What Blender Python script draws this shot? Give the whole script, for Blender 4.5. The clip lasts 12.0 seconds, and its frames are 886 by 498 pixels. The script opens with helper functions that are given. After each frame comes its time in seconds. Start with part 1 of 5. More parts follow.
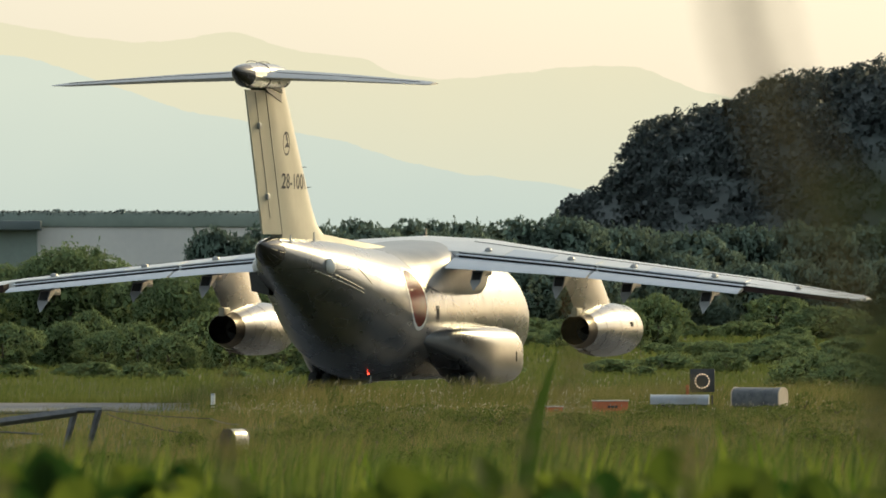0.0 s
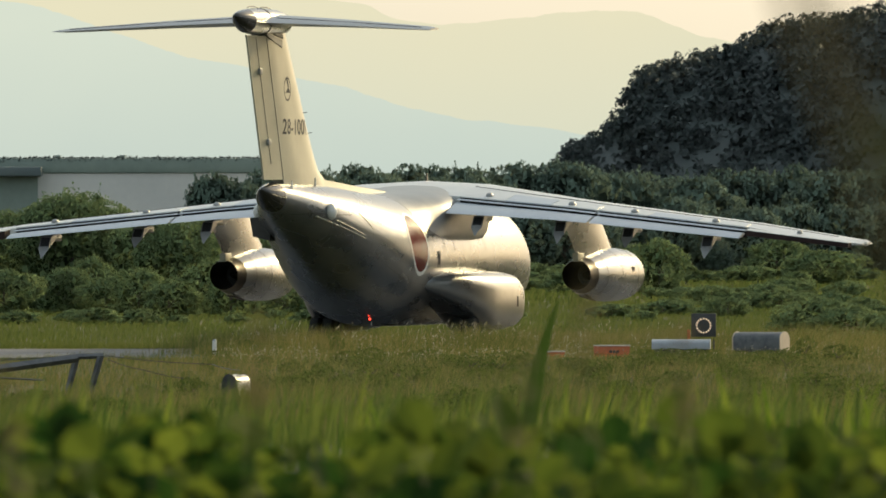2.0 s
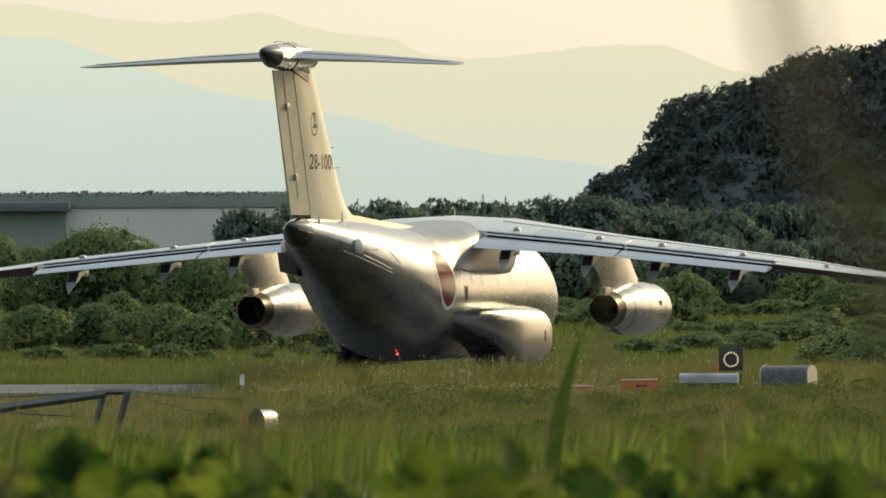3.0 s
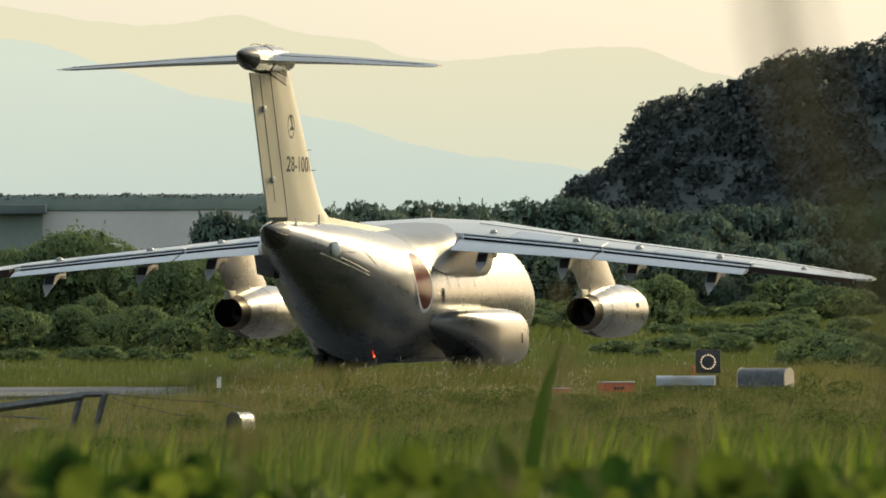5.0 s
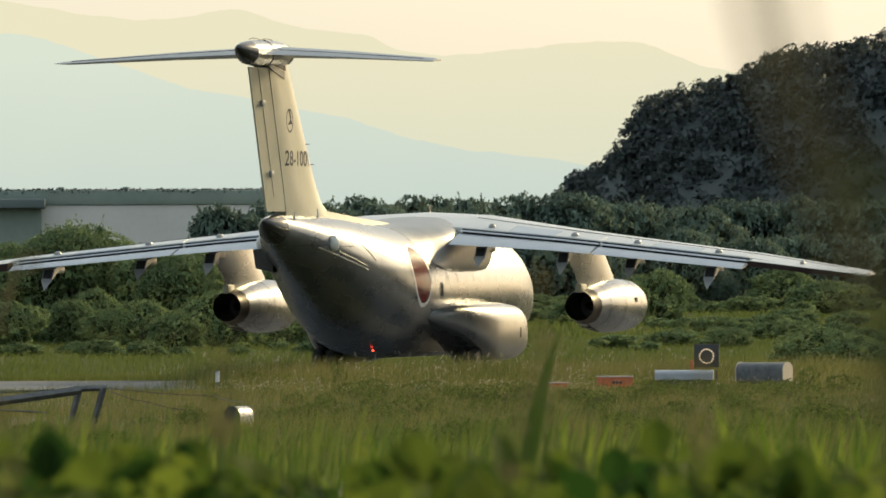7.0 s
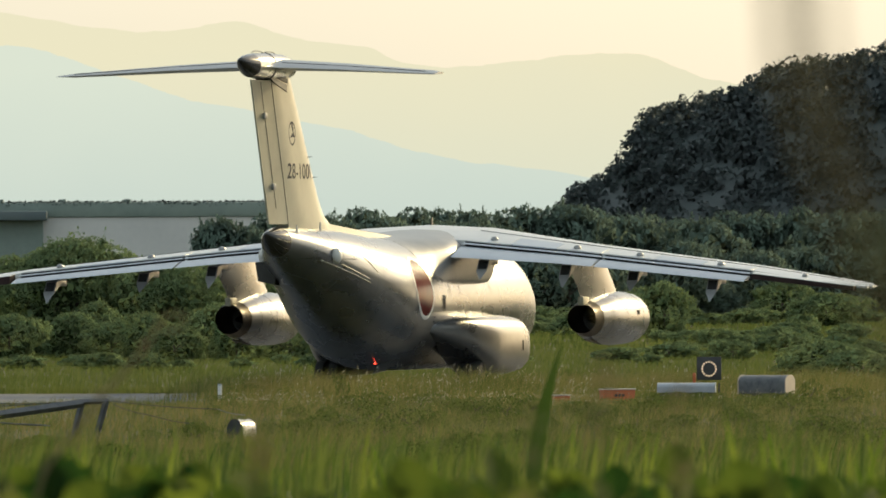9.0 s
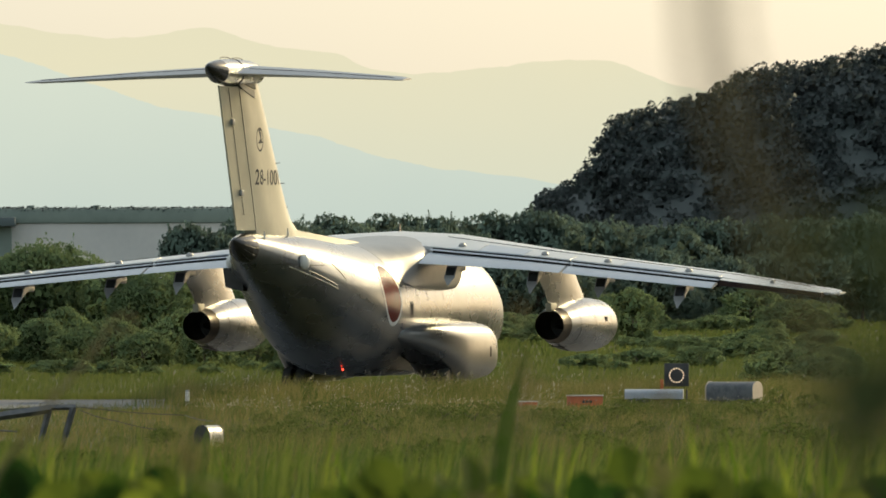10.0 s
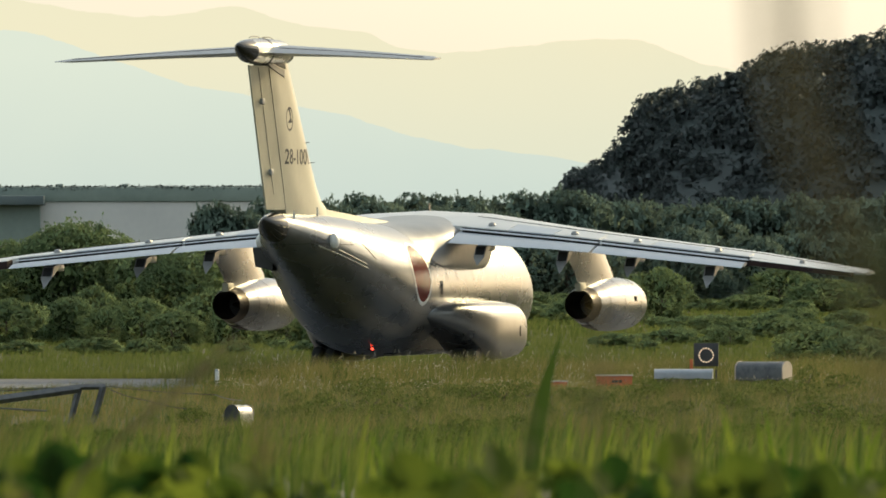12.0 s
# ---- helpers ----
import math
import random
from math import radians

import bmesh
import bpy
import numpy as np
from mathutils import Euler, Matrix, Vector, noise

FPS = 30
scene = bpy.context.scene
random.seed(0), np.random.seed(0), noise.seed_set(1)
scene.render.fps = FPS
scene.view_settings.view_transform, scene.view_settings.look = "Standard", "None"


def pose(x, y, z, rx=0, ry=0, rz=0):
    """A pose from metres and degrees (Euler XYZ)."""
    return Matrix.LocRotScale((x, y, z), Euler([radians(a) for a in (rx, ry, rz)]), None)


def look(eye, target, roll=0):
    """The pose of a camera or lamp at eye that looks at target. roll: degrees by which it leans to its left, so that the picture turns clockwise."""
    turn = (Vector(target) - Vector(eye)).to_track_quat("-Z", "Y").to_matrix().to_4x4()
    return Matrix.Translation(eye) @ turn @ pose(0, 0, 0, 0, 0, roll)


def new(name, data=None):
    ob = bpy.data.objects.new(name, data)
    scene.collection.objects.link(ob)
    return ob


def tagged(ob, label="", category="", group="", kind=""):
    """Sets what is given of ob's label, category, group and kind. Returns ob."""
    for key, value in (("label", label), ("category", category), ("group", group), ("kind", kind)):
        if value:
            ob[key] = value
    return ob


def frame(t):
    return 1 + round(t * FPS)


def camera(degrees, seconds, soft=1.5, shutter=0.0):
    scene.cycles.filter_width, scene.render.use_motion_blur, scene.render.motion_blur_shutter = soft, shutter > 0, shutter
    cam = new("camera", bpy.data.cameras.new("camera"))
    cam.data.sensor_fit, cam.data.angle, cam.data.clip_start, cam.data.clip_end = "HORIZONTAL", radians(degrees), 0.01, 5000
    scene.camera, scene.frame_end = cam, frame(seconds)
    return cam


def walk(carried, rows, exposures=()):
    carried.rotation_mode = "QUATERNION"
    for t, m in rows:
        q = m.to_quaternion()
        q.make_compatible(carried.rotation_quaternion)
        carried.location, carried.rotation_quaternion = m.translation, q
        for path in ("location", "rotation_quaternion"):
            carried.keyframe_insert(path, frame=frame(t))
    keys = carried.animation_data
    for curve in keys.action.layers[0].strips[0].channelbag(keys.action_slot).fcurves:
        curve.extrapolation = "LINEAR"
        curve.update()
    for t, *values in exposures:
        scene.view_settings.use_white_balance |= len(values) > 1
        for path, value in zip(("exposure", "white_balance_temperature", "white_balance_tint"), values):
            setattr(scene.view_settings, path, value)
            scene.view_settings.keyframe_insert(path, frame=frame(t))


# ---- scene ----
# ---- camera: a long lens on a grassy bank, held almost still ----
cam = camera(4.993, 12.0, soft=1.7)
cam.data.dof.use_dof = True
cam.data.dof.focus_distance = 292.0
cam.data.dof.aperture_fstop = 11.0

# seconds, sideways, height, tilt up, turn to the right, lean
CAMERA_ROWS = [
    (0.0, -0.007, 3.616, 0.2006, 0.4729, 0.073),
    (0.5, -0.014, 3.618, 0.1578, 0.3710, -0.033),
    (1.0, -0.024, 3.615, 0.0913, 0.3768, -0.092),
    (1.5, 0.009, 3.620, 0.1234, 0.3467, -0.103),
    (2.0, -0.022, 3.613, -0.1079, 0.4692, -0.051),
    (2.5, -0.017, 3.685, -0.0277, 0.4486, -0.115),
    (3.0, 0.006, 3.624, 0.0854, 0.3105, -0.212),
    (3.2, 0.000, 3.620, 0.0880, 0.3560, -0.220),
    (4.8, 0.000, 3.630, 0.0792, 0.4397, -0.220),
    (5.0, -0.003, 3.631, 0.0973, 0.4422, -0.214),
    (5.5, 0.006, 3.634, 0.1052, 0.3179, -0.291),
    (6.0, 0.000, 3.630, 0.0847, 0.3228, -0.249),
    (6.5, 0.005, 3.618, 0.0679, 0.4442, -0.193),
    (6.7, 0.005, 3.618, 0.0730, 0.4490, -0.190),
    (8.3, 0.010, 3.632, 0.0089, 0.4419, -0.184),
    (8.5, 0.010, 3.632, 0.0981, 0.4419, -0.184),
    (9.0, -0.016, 3.644, 0.1342, 0.4396, -0.204),
    (9.5, -0.004, 3.605, 0.1553, 0.4527, -0.171),
    (10.0, 0.012, 3.638, 0.1701, 0.6163, -0.151),
    (10.5, -0.006, 3.635, 0.1319, 0.3598, -0.147),
    (11.0, -0.018, 3.640, 0.0747, 0.4996, -0.115),
    (11.5, -0.020, 3.625, -0.0186, 0.4058, -0.160),
    (12.0, -0.023, 3.658, 0.0512, 0.4557, -0.095),
]


def camera_pose(ex, ez, tilt, turn, lean):
    return (Matrix.Translation((ex, 0.0, ez)) @ pose(0, 0, 0, 0, 0, -turn) @ pose(0, 0, 0, 90 + tilt, 0, 0)
            @ pose(0, 0, 0, 0, 0, lean))


walk(cam, [(t, camera_pose(*r)) for t, *r in CAMERA_ROWS],
     exposures=((0.0, 0.20), (1.0, 0.16), (3.0, 0.18), (6.0, 0.20), (8.5, 0.23), (9.5, 0.20), (10.0, 0.16), (11.0, 0.17), (11.5, 0.20), (12.0, 0.29)))

# ---- light: low sun from the side, hazy warm sky ----
SUN_AZ, SUN_EL = 34.0, 20.0          # clockwise from the view, above the horizon
world = bpy.data.worlds.new("sky")
scene.world = world
world.use_nodes = True
wn = world.node_tree
sky = wn.nodes.new("ShaderNodeTexSky")
sky.sky_type = "NISHITA"
sky.sun_disc = False
sky.sun_elevation = radians(SUN_EL)
sky.sun_rotation = radians(SUN_AZ)
sky.altitude = 0
sky.air_density = 1.0
sky.dust_density = 2.6
sky.ozone_density = 0.8
# evening haze evens out the sky all round
veil = wn.nodes.new("ShaderNodeMix")
veil.data_type = "RGBA"
veil.blend_type = "ADD"
veil.inputs[0].default_value = 1.0
veil.inputs[7].default_value = (6.3, 7.2, 7.0, 1)
wn.links.new(sky.outputs[0], veil.inputs[6])
wn.links.new(veil.outputs[2], wn.nodes["Background"].inputs[0])
wn.nodes["Background"].inputs[1].default_value = 0.055

sun_data = bpy.data.lights.new("sun", "SUN")
sun_data.energy = 2.5
sun_data.angle = radians(0.6)
sun_data.color = (1.0, 0.80, 0.42)
sun = new("sun", sun_data)
_az, _el = radians(SUN_AZ), radians(SUN_EL)
sun.matrix_world = look((0, 0, 0), (-math.sin(_az) * math.cos(_el), -math.cos(_az) * math.cos(_el), -math.sin(_el)))


# ---- materials ----
def node_material(name, rough=0.6, metal=0.0):
    m = bpy.data.materials.new(name)
    m.use_nodes = True
    b = m.node_tree.nodes["Principled BSDF"]
    b.inputs["Roughness"].default_value = rough
    b.inputs["Metallic"].default_value = metal
    return m, m.node_tree, b


def mottled(name, c1, c2, scale=2.0, rough=0.6, metal=0.0, bump=0.1, fine=25.0, rough_var=0.12, c3=None, random_by="", coords="Object", spec=None,
            stretch=(1, 1, 1), translucent=0.0):
    """Two-scale noise between colours, fine relief, uneven gloss."""
    m, nt, b = node_material(name, rough, metal)
    N, L = nt.nodes.new, nt.links.new
    tc = N("ShaderNodeTexCoord")
    mp = N("ShaderNodeMapping")
    mp.inputs["Scale"].default_value = stretch
    L(tc.outputs[coords], mp.inputs[0])
    n1 = N("ShaderNodeTexNoise")
    n1.inputs["Scale"].default_value = scale
    n1.inputs["Detail"].default_value = 5
    n2 = N("ShaderNodeTexNoise")
    n2.inputs["Scale"].default_value = fine
    n2.inputs["Detail"].default_value = 4
    L(mp.outputs[0], n1.inputs[0])
    L(mp.outputs[0], n2.inputs[0])
    r = N("ShaderNodeValToRGB")
    r.color_ramp.elements[0].position, r.color_ramp.elements[1].position = 0.34, 0.66
    r.color_ramp.elements[0].color = (*c1, 1)
    r.color_ramp.elements[1].color = (*c2, 1)
    if c3:
        e = r.color_ramp.elements.new(0.5)
        e.color = (*c3, 1)
    add = N("ShaderNodeMath")
    add.operation = "MULTIPLY_ADD"
    L(n2.outputs[0], add.inputs[0])
    add.inputs[1].default_value = 0.3
    sub = N("ShaderNodeMath")
    sub.operation = "SUBTRACT"
    L(n1.outputs[0], sub.inputs[0])
    sub.inputs[1].default_value = 0.076
    L(sub.outputs[0], add.inputs[2])
    fac = add.outputs[0]
    if random_by:
        if random_by == "island":
            src = N("ShaderNodeNewGeometry").outputs["Random Per Island"]
        else:
            src = N("ShaderNodeObjectInfo").outputs["Random"]
        mix = N("ShaderNodeMath")
        mix.operation = "MULTIPLY_ADD"
        L(src, mix.inputs[0])
        mix.inputs[1].default_value = 0.5
        s2 = N("ShaderNodeMath")
        s2.operation = "SUBTRACT"
        L(fac, s2.inputs[0])
        s2.inputs[1].default_value = 0.25
        L(s2.outputs[0], mix.inputs[2])
        fac = mix.outputs[0]
    L(fac, r.inputs[0])
    L(r.outputs[0], b.inputs["Base Color"])
    rr = N("ShaderNodeMapRange")
    L(n1.outputs[0], rr.inputs[0])
    rr.inputs[3].default_value, rr.inputs[4].default_value = rough - rough_var, rough + rough_var
    L(rr.outputs[0], b.inputs["Roughness"])
    if bump:
        bp = N("ShaderNodeBump")
        bp.inputs["Strength"].default_value = bump
        bp.inputs["Distance"].default_value = 0.02
        L(n2.outputs[0], bp.inputs["Height"])
        L(bp.outputs[0], b.inputs["Normal"])
    if spec is not None:
        b.inputs["Specular IOR Level"].default_value = spec
    if translucent:
        tr = N("ShaderNodeBsdfTranslucent")
        L(r.outputs[0], tr.inputs[0])
        mx = N("ShaderNodeMixShader")
        mx.inputs[0].default_value = translucent
        L(b.outputs[0], mx.inputs[1])
        L(tr.outputs[0], mx.inputs[2])
        L(mx.outputs[0], nt.nodes["Material Output"].inputs[0])
    return m


def glowing(name, colour, strength):
    m, nt, b = node_material(name)
    b.inputs["Base Color"].default_value = (*colour, 1)
    b.inputs["Emission Color"].default_value = (*colour, 1)
    b.inputs["Emission Strength"].default_value = strength
    return m


SKIN = mottled("bare_metal_skin", (0.155, 0.165, 0.178), (0.24, 0.246, 0.25), 1.3, 0.28, 0.72, 0.16, 3.0, 0.07, stretch=(1, 0.4, 1))
TAIL_METAL = mottled("dull_tailplane_metal", (0.20, 0.215, 0.235), (0.28, 0.295, 0.31), 0.8, 0.34, 0.75, 0.04, 6.0, 0.08)
BURNT = mottled("heat_stained_metal", (0.030, 0.025, 0.020), (0.095, 0.075, 0.052), 2.5, 0.36, 0.85, 0.08, 14.0)
FIN_PAINT = mottled("cream_grey_paint", (0.39, 0.375, 0.285), (0.48, 0.46, 0.35), 0.6, 0.42, 0.1, 0.03, 3.0, 0.08)
WING_PAINT = mottled("pale_grey_wing_paint", (0.60, 0.60, 0.59), (0.70, 0.695, 0.68), 0.8, 0.38, 0.2, 0.03, 8.0, 0.08)
FAIRING = mottled("mid_grey_fairing_paint", (0.26, 0.265, 0.27), (0.34, 0.34, 0.335), 1.2, 0.4, 0.3, 0.04, 8.0, 0.08)
FLAP_PAINT = mottled("pale_flap_paint", (0.40, 0.44, 0.50), (0.50, 0.535, 0.585), 0.9, 0.35, 0.2, 0.03, 10.0, 0.08)
DARK_METAL = mottled("sooty_metal", (0.022, 0.021, 0.019), (0.055, 0.052, 0.048), 2.0, 0.5, 0.25, 0.1, 15.0)
GAP = mottled("dark_gap", (0.012, 0.012, 0.013), (0.03, 0.03, 0.03), 3.0, 0.7, 0.0, 0.05, 20.0)
RADOME = mottled("black_gloss_radome", (0.018, 0.017, 0.016), (0.035, 0.033, 0.03), 2.0, 0.16, 0.0, 0.0, 20.0, 0.05)
RUBBER = mottled("tyre_rubber", (0.02, 0.02, 0.02), (0.04, 0.04, 0.038), 4.0, 0.8, 0.0, 0.1, 30.0)
SEAM = mottled("skin_seam_grey", (0.13, 0.13, 0.12), (0.18, 0.18, 0.17), 2.0, 0.5, 0.5, 0.0, 12.0)
RED_PAINT = mottled("insignia_red", (0.105, 0.010, 0.010), (0.15, 0.016, 0.015), 1.5, 0.22, 0.0, 0.02, 12.0, spec=0.05)
WHITE_PAINT = mottled("insignia_white", (0.74, 0.72, 0.68), (0.82, 0.80, 0.76), 1.5, 0.4, 0.0, 0.02, 12.0)
MARK_GREY = mottled("marking_grey", (0.035, 0.035, 0.04), (0.06, 0.06, 0.066), 3.0, 0.6, 0.0, 0.02, 12.0, spec=0.15)
BROWN_EDGE = mottled("dark_brown_edge_paint", (0.028, 0.019, 0.019), (0.050, 0.032, 0.030), 2.0, 0.6, 0.0, 0.03, 12.0, spec=0.08)
BEACON = glowing("red_beacon_light", (1.0, 0.06, 0.03), 4.0)
EARTH = mottled("meadow_ground", (0.026, 0.034, 0.012), (0.085, 0.070, 0.032), 0.25, 0.9, 0.0, 0.5, 6.0, c3=(0.050, 0.064, 0.018), coords="Object")
CONCRETE = mottled("taxiway_concrete", (0.15, 0.155, 0.165), (0.22, 0.222, 0.23), 0.4, 0.9, 0.0, 0.2, 8.0, spec=0.15)
GRASS = mottled("field_grass", (0.050, 0.084, 0.017), (0.195, 0.165, 0.068), 0.16, 0.6, 0.0, 0.0, 3.0, c3=(0.096, 0.130, 0.030), random_by="island", translucent=0.6)
# Paler than GRASS: straw tones, plus sunlight put into the colour.
SUNLIT_VERGE = mottled("sunlit_seeding_verge", (0.075, 0.105, 0.026), (0.250, 0.220, 0.095), 0.2, 0.7, 0.0, 0.0, 3.0, c3=(0.145, 0.165, 0.046), random_by="island", translucent=0.6, spec=0.15)
MEADOW = mottled("lush_meadow_grass", (0.080, 0.112, 0.026), (0.138, 0.160, 0.046), 0.1, 0.7, 0.0, 0.0, 2.0, c3=(0.105, 0.138, 0.034), random_by="island", translucent=0.5, spec=0.15)
REED = mottled("green_reed", (0.050, 0.098, 0.011), (0.145, 0.180, 0.032), 0.4, 0.5, 0.0, 0.0, 3.0, random_by="island", translucent=0.5)
PLUME = mottled("pale_seed_head", (0.30, 0.28, 0.22), (0.50, 0.47, 0.39), 1.0, 0.8, 0.0, 0.0, 8.0, random_by="island", translucent=0.5)
LEAF = mottled("broad_leaf", (0.022, 0.056, 0.010), (0.140, 0.182, 0.024), 1.0, 0.75, 0.0, 0.0, 8.0, random_by="object", translucent=0.6, spec=0.12)
# Tree leaf colours are lifted, bluer far off, to paint in haze.
HAZE_FOLIAGE = mottled("tree_haze_foliage", (0.220, 0.315, 0.160), (0.320, 0.410, 0.190), 0.3, 0.9, 0.0, 0.0, 2.0, random_by="island", translucent=0.42, spec=0.1)
FAR_HAZE_FOLIAGE = mottled("far_tree_haze_foliage", (0.190, 0.265, 0.215), (0.230, 0.310, 0.245), 0.2, 0.9, 0.0, 0.0, 2.0, random_by="island", translucent=0.3, spec=0.1)
# Blue in the hill's leaf colour stands for the air before it.
HILL_HAZE_LEAF = mottled("hill_foliage_haze_tint", (0.085, 0.112, 0.108), (0.100, 0.120, 0.118), 0.05, 0.6, 0.0, 0.0, 0.5, random_by="island", translucent=0.4, spec=0.5)
WEED_LEAF = mottled("dull_weed_leaf", (0.062, 0.100, 0.025), (0.125, 0.150, 0.045), 0.6, 0.8, 0.0, 0.0, 5.0, random_by="island", translucent=0.6, spec=0.1)
# Brighter than REED: light through the blades is put into their colour.
BACKLIT_BLADE = mottled("backlit_reed_blade", (0.090, 0.165, 0.016), (0.200, 0.255, 0.036), 3.0, 0.6, 0.0, 0.0, 9.0, random_by="object", translucent=0.6, spec=0.15)
DARK_REED = mottled("dark_green_reed", (0.022, 0.055, 0.008), (0.055, 0.095, 0.014), 0.8, 0.55, 0.0, 0.0, 4.0, translucent=0.4, spec=0.2)
DRY = mottled("dry_tan_stem", (0.18, 0.14, 0.065), (0.28, 0.22, 0.10), 3.0, 0.8, 0.0, 0.0, 9.0, translucent=0.3)
# Darker copy of LEAF: the shoot's shade is put into its colour.
SHADE_LEAF = mottled("shaded_shoot_leaf", (0.050, 0.062, 0.020), (0.090, 0.110, 0.036), 1.0, 0.8, 0.0, 0.0, 8.0, translucent=0.15, spec=0.1)
BARK = mottled("bark", (0.05, 0.04, 0.03), (0.12, 0.10, 0.075), 3.0, 0.9, 0.0, 0.4, 20.0)


# ---- mesh helpers ----
def sharpen(bm, degrees=38):
    limit = radians(degrees)
    for f in bm.faces:
        f.smooth = True
    for e in bm.edges:
        if len(e.link_faces) == 2 and e.calc_face_angle(0) > limit:
            e.smooth = False


def part(name, bm, material, parent=None, label="", sharp=38):
    bmesh.ops.recalc_face_normals(bm, faces=bm.faces)
    sharpen(bm, sharp)
    me = bpy.data.meshes.new(name)
    bm.to_mesh(me)
    bm.free()
    me.materials.append(material)
    ob = new(name, me)
    if parent is not None:
        ob.parent = parent
    if label:
        tagged(ob, label)
    return ob


def sheet(name, verts, faces, material, parent=None, smooth=False, normals=None):
    me = bpy.data.meshes.new(name)
    me.from_pydata([tuple(v) for v in verts], [], faces)
    me.materials.append(material)
    if smooth:
        me.polygons.foreach_set("use_smooth", [True] * len(me.polygons))
    me.update()
    if normals is not None:
        me.normals_split_custom_set_from_vertices(normals)
    ob = new(name, me)
    if parent is not None:
        ob.parent = parent
    return ob


def empty(name, m=None):
    ob = new(name)
    if m is not None:
        ob.matrix_world = m
    return ob


def loft(rings, cap=True, bm=None):
    """Skins a list of rings of equal length."""
    bm = bm or bmesh.new()
    rows = [[bm.verts.new(p) for p in ring] for ring in rings]
    n = len(rows[0])
    for r0, r1 in zip(rows, rows[1:]):
        for i in range(n):
            bm.faces.new((r0[i], r0[(i + 1) % n], r1[(i + 1) % n], r1[i]))
    if cap:
        bm.faces.new(rows[0])
        bm.faces.new(rows[-1])
    return bm


def box(bm, x0, x1, y0, y1, z0, z1, m=None, bevel=0.0):
    made = bmesh.ops.create_cube(bm, size=1)["verts"]
    for v in made:
        v.co = Vector(((x0 + x1) / 2 + v.co.x * (x1 - x0), (y0 + y1) / 2 + v.co.y * (y1 - y0), (z0 + z1) / 2 + v.co.z * (z1 - z0)))
    if bevel:
        edges = list({e for v in made for e in v.link_edges})
        made = bmesh.ops.bevel(bm, geom=edges, offset=bevel, segments=2, affect="EDGES", profile=0.5)["verts"]
    if m is not None:
        for v in set(made):
            v.co = m @ v.co
    return bm


def rod(bm, p0, p1, r0, r1=None, n=10):
    p0, p1 = Vector(p0), Vector(p1)
    r1 = r0 if r1 is None else r1
    q = (p1 - p0).to_track_quat("Z", "Y")
    ring = [(math.cos(2 * math.pi * i / n), math.sin(2 * math.pi * i / n)) for i in range(n)]
    loft([[p0 + q @ Vector((c * r0, s * r0, 0)) for c, s in ring], [p1 + q @ Vector((c * r1, s * r1, 0)) for c, s in ring]], True, bm)
    return bm


def tube(bm, pts, r0, r1=None, n=6):
    """One bent rod through the points."""
    r1 = r0 if r1 is None else r1
    pts = [Vector(p) for p in pts]
    rings = []
    for i, p in enumerate(pts):
        d = (pts[min(i + 1, len(pts) - 1)] - pts[max(i - 1, 0)]).normalized()
        u = d.cross(Vector((0.31, 0.17, 0.93))).normalized()
        v = d.cross(u)
        r = r0 + (r1 - r0) * i / (len(pts) - 1)
        rings.append([p + u * math.cos(2 * math.pi * k / n) * r + v * math.sin(2 * math.pi * k / n) * r for k in range(n)])
    return loft(rings, True, bm)


def lerp_table(table, x):
    for r0, r1 in zip(table, table[1:]):
        if r0[0] <= x <= r1[0]:
            k = (x - r0[0]) / (r1[0] - r0[0])
            return [p + (q - p) * k for p, q in zip(r0, r1)]
    return list(table[0] if x < table[0][0] else table[-1])


def smooth_table(table, x):
    """Catmull-Rom along the first column."""
    i = max(0, min(len(table) - 2, sum(1 for r in table if r[0] <= x) - 1))
    a, b = table[i], table[i + 1]
    p, q = table[max(0, i - 1)], table[min(len(table) - 1, i + 2)]
    h = b[0] - a[0]
    k = max(0.0, min(1.0, (x - a[0]) / h))
    out = []
    for j in range(len(a)):
        ma = (b[j] - p[j]) / (b[0] - p[0]) * h
        mb = (q[j] - a[j]) / (q[0] - a[0]) * h
        out.append((2 * k ** 3 - 3 * k * k + 1) * a[j] + (k ** 3 - 2 * k * k + k) * ma + (-2 * k ** 3 + 3 * k * k) * b[j] + (k ** 3 - k * k) * mb)
    return out


# ---- the ground ----
BANK = [(-60, 2.62), (25, 2.62), (40, 2.55), (100, 1.42), (150, 0.62), (190, 0.12), (215, 0.0), (5000, 0.0)]


def ground_z(x, y):
    base = smooth_table(BANK, max(-59, min(4999, y)))[1]
    wave = 0.10 * noise.noise(Vector((x * 0.12, y * 0.05, 3.0)))
    fade = max(0.0, min(1.0, (275 - y) / 20)) + max(0.0, min(1.0, (y - 320) / 30))
    return base + wave * min(1.0, fade)


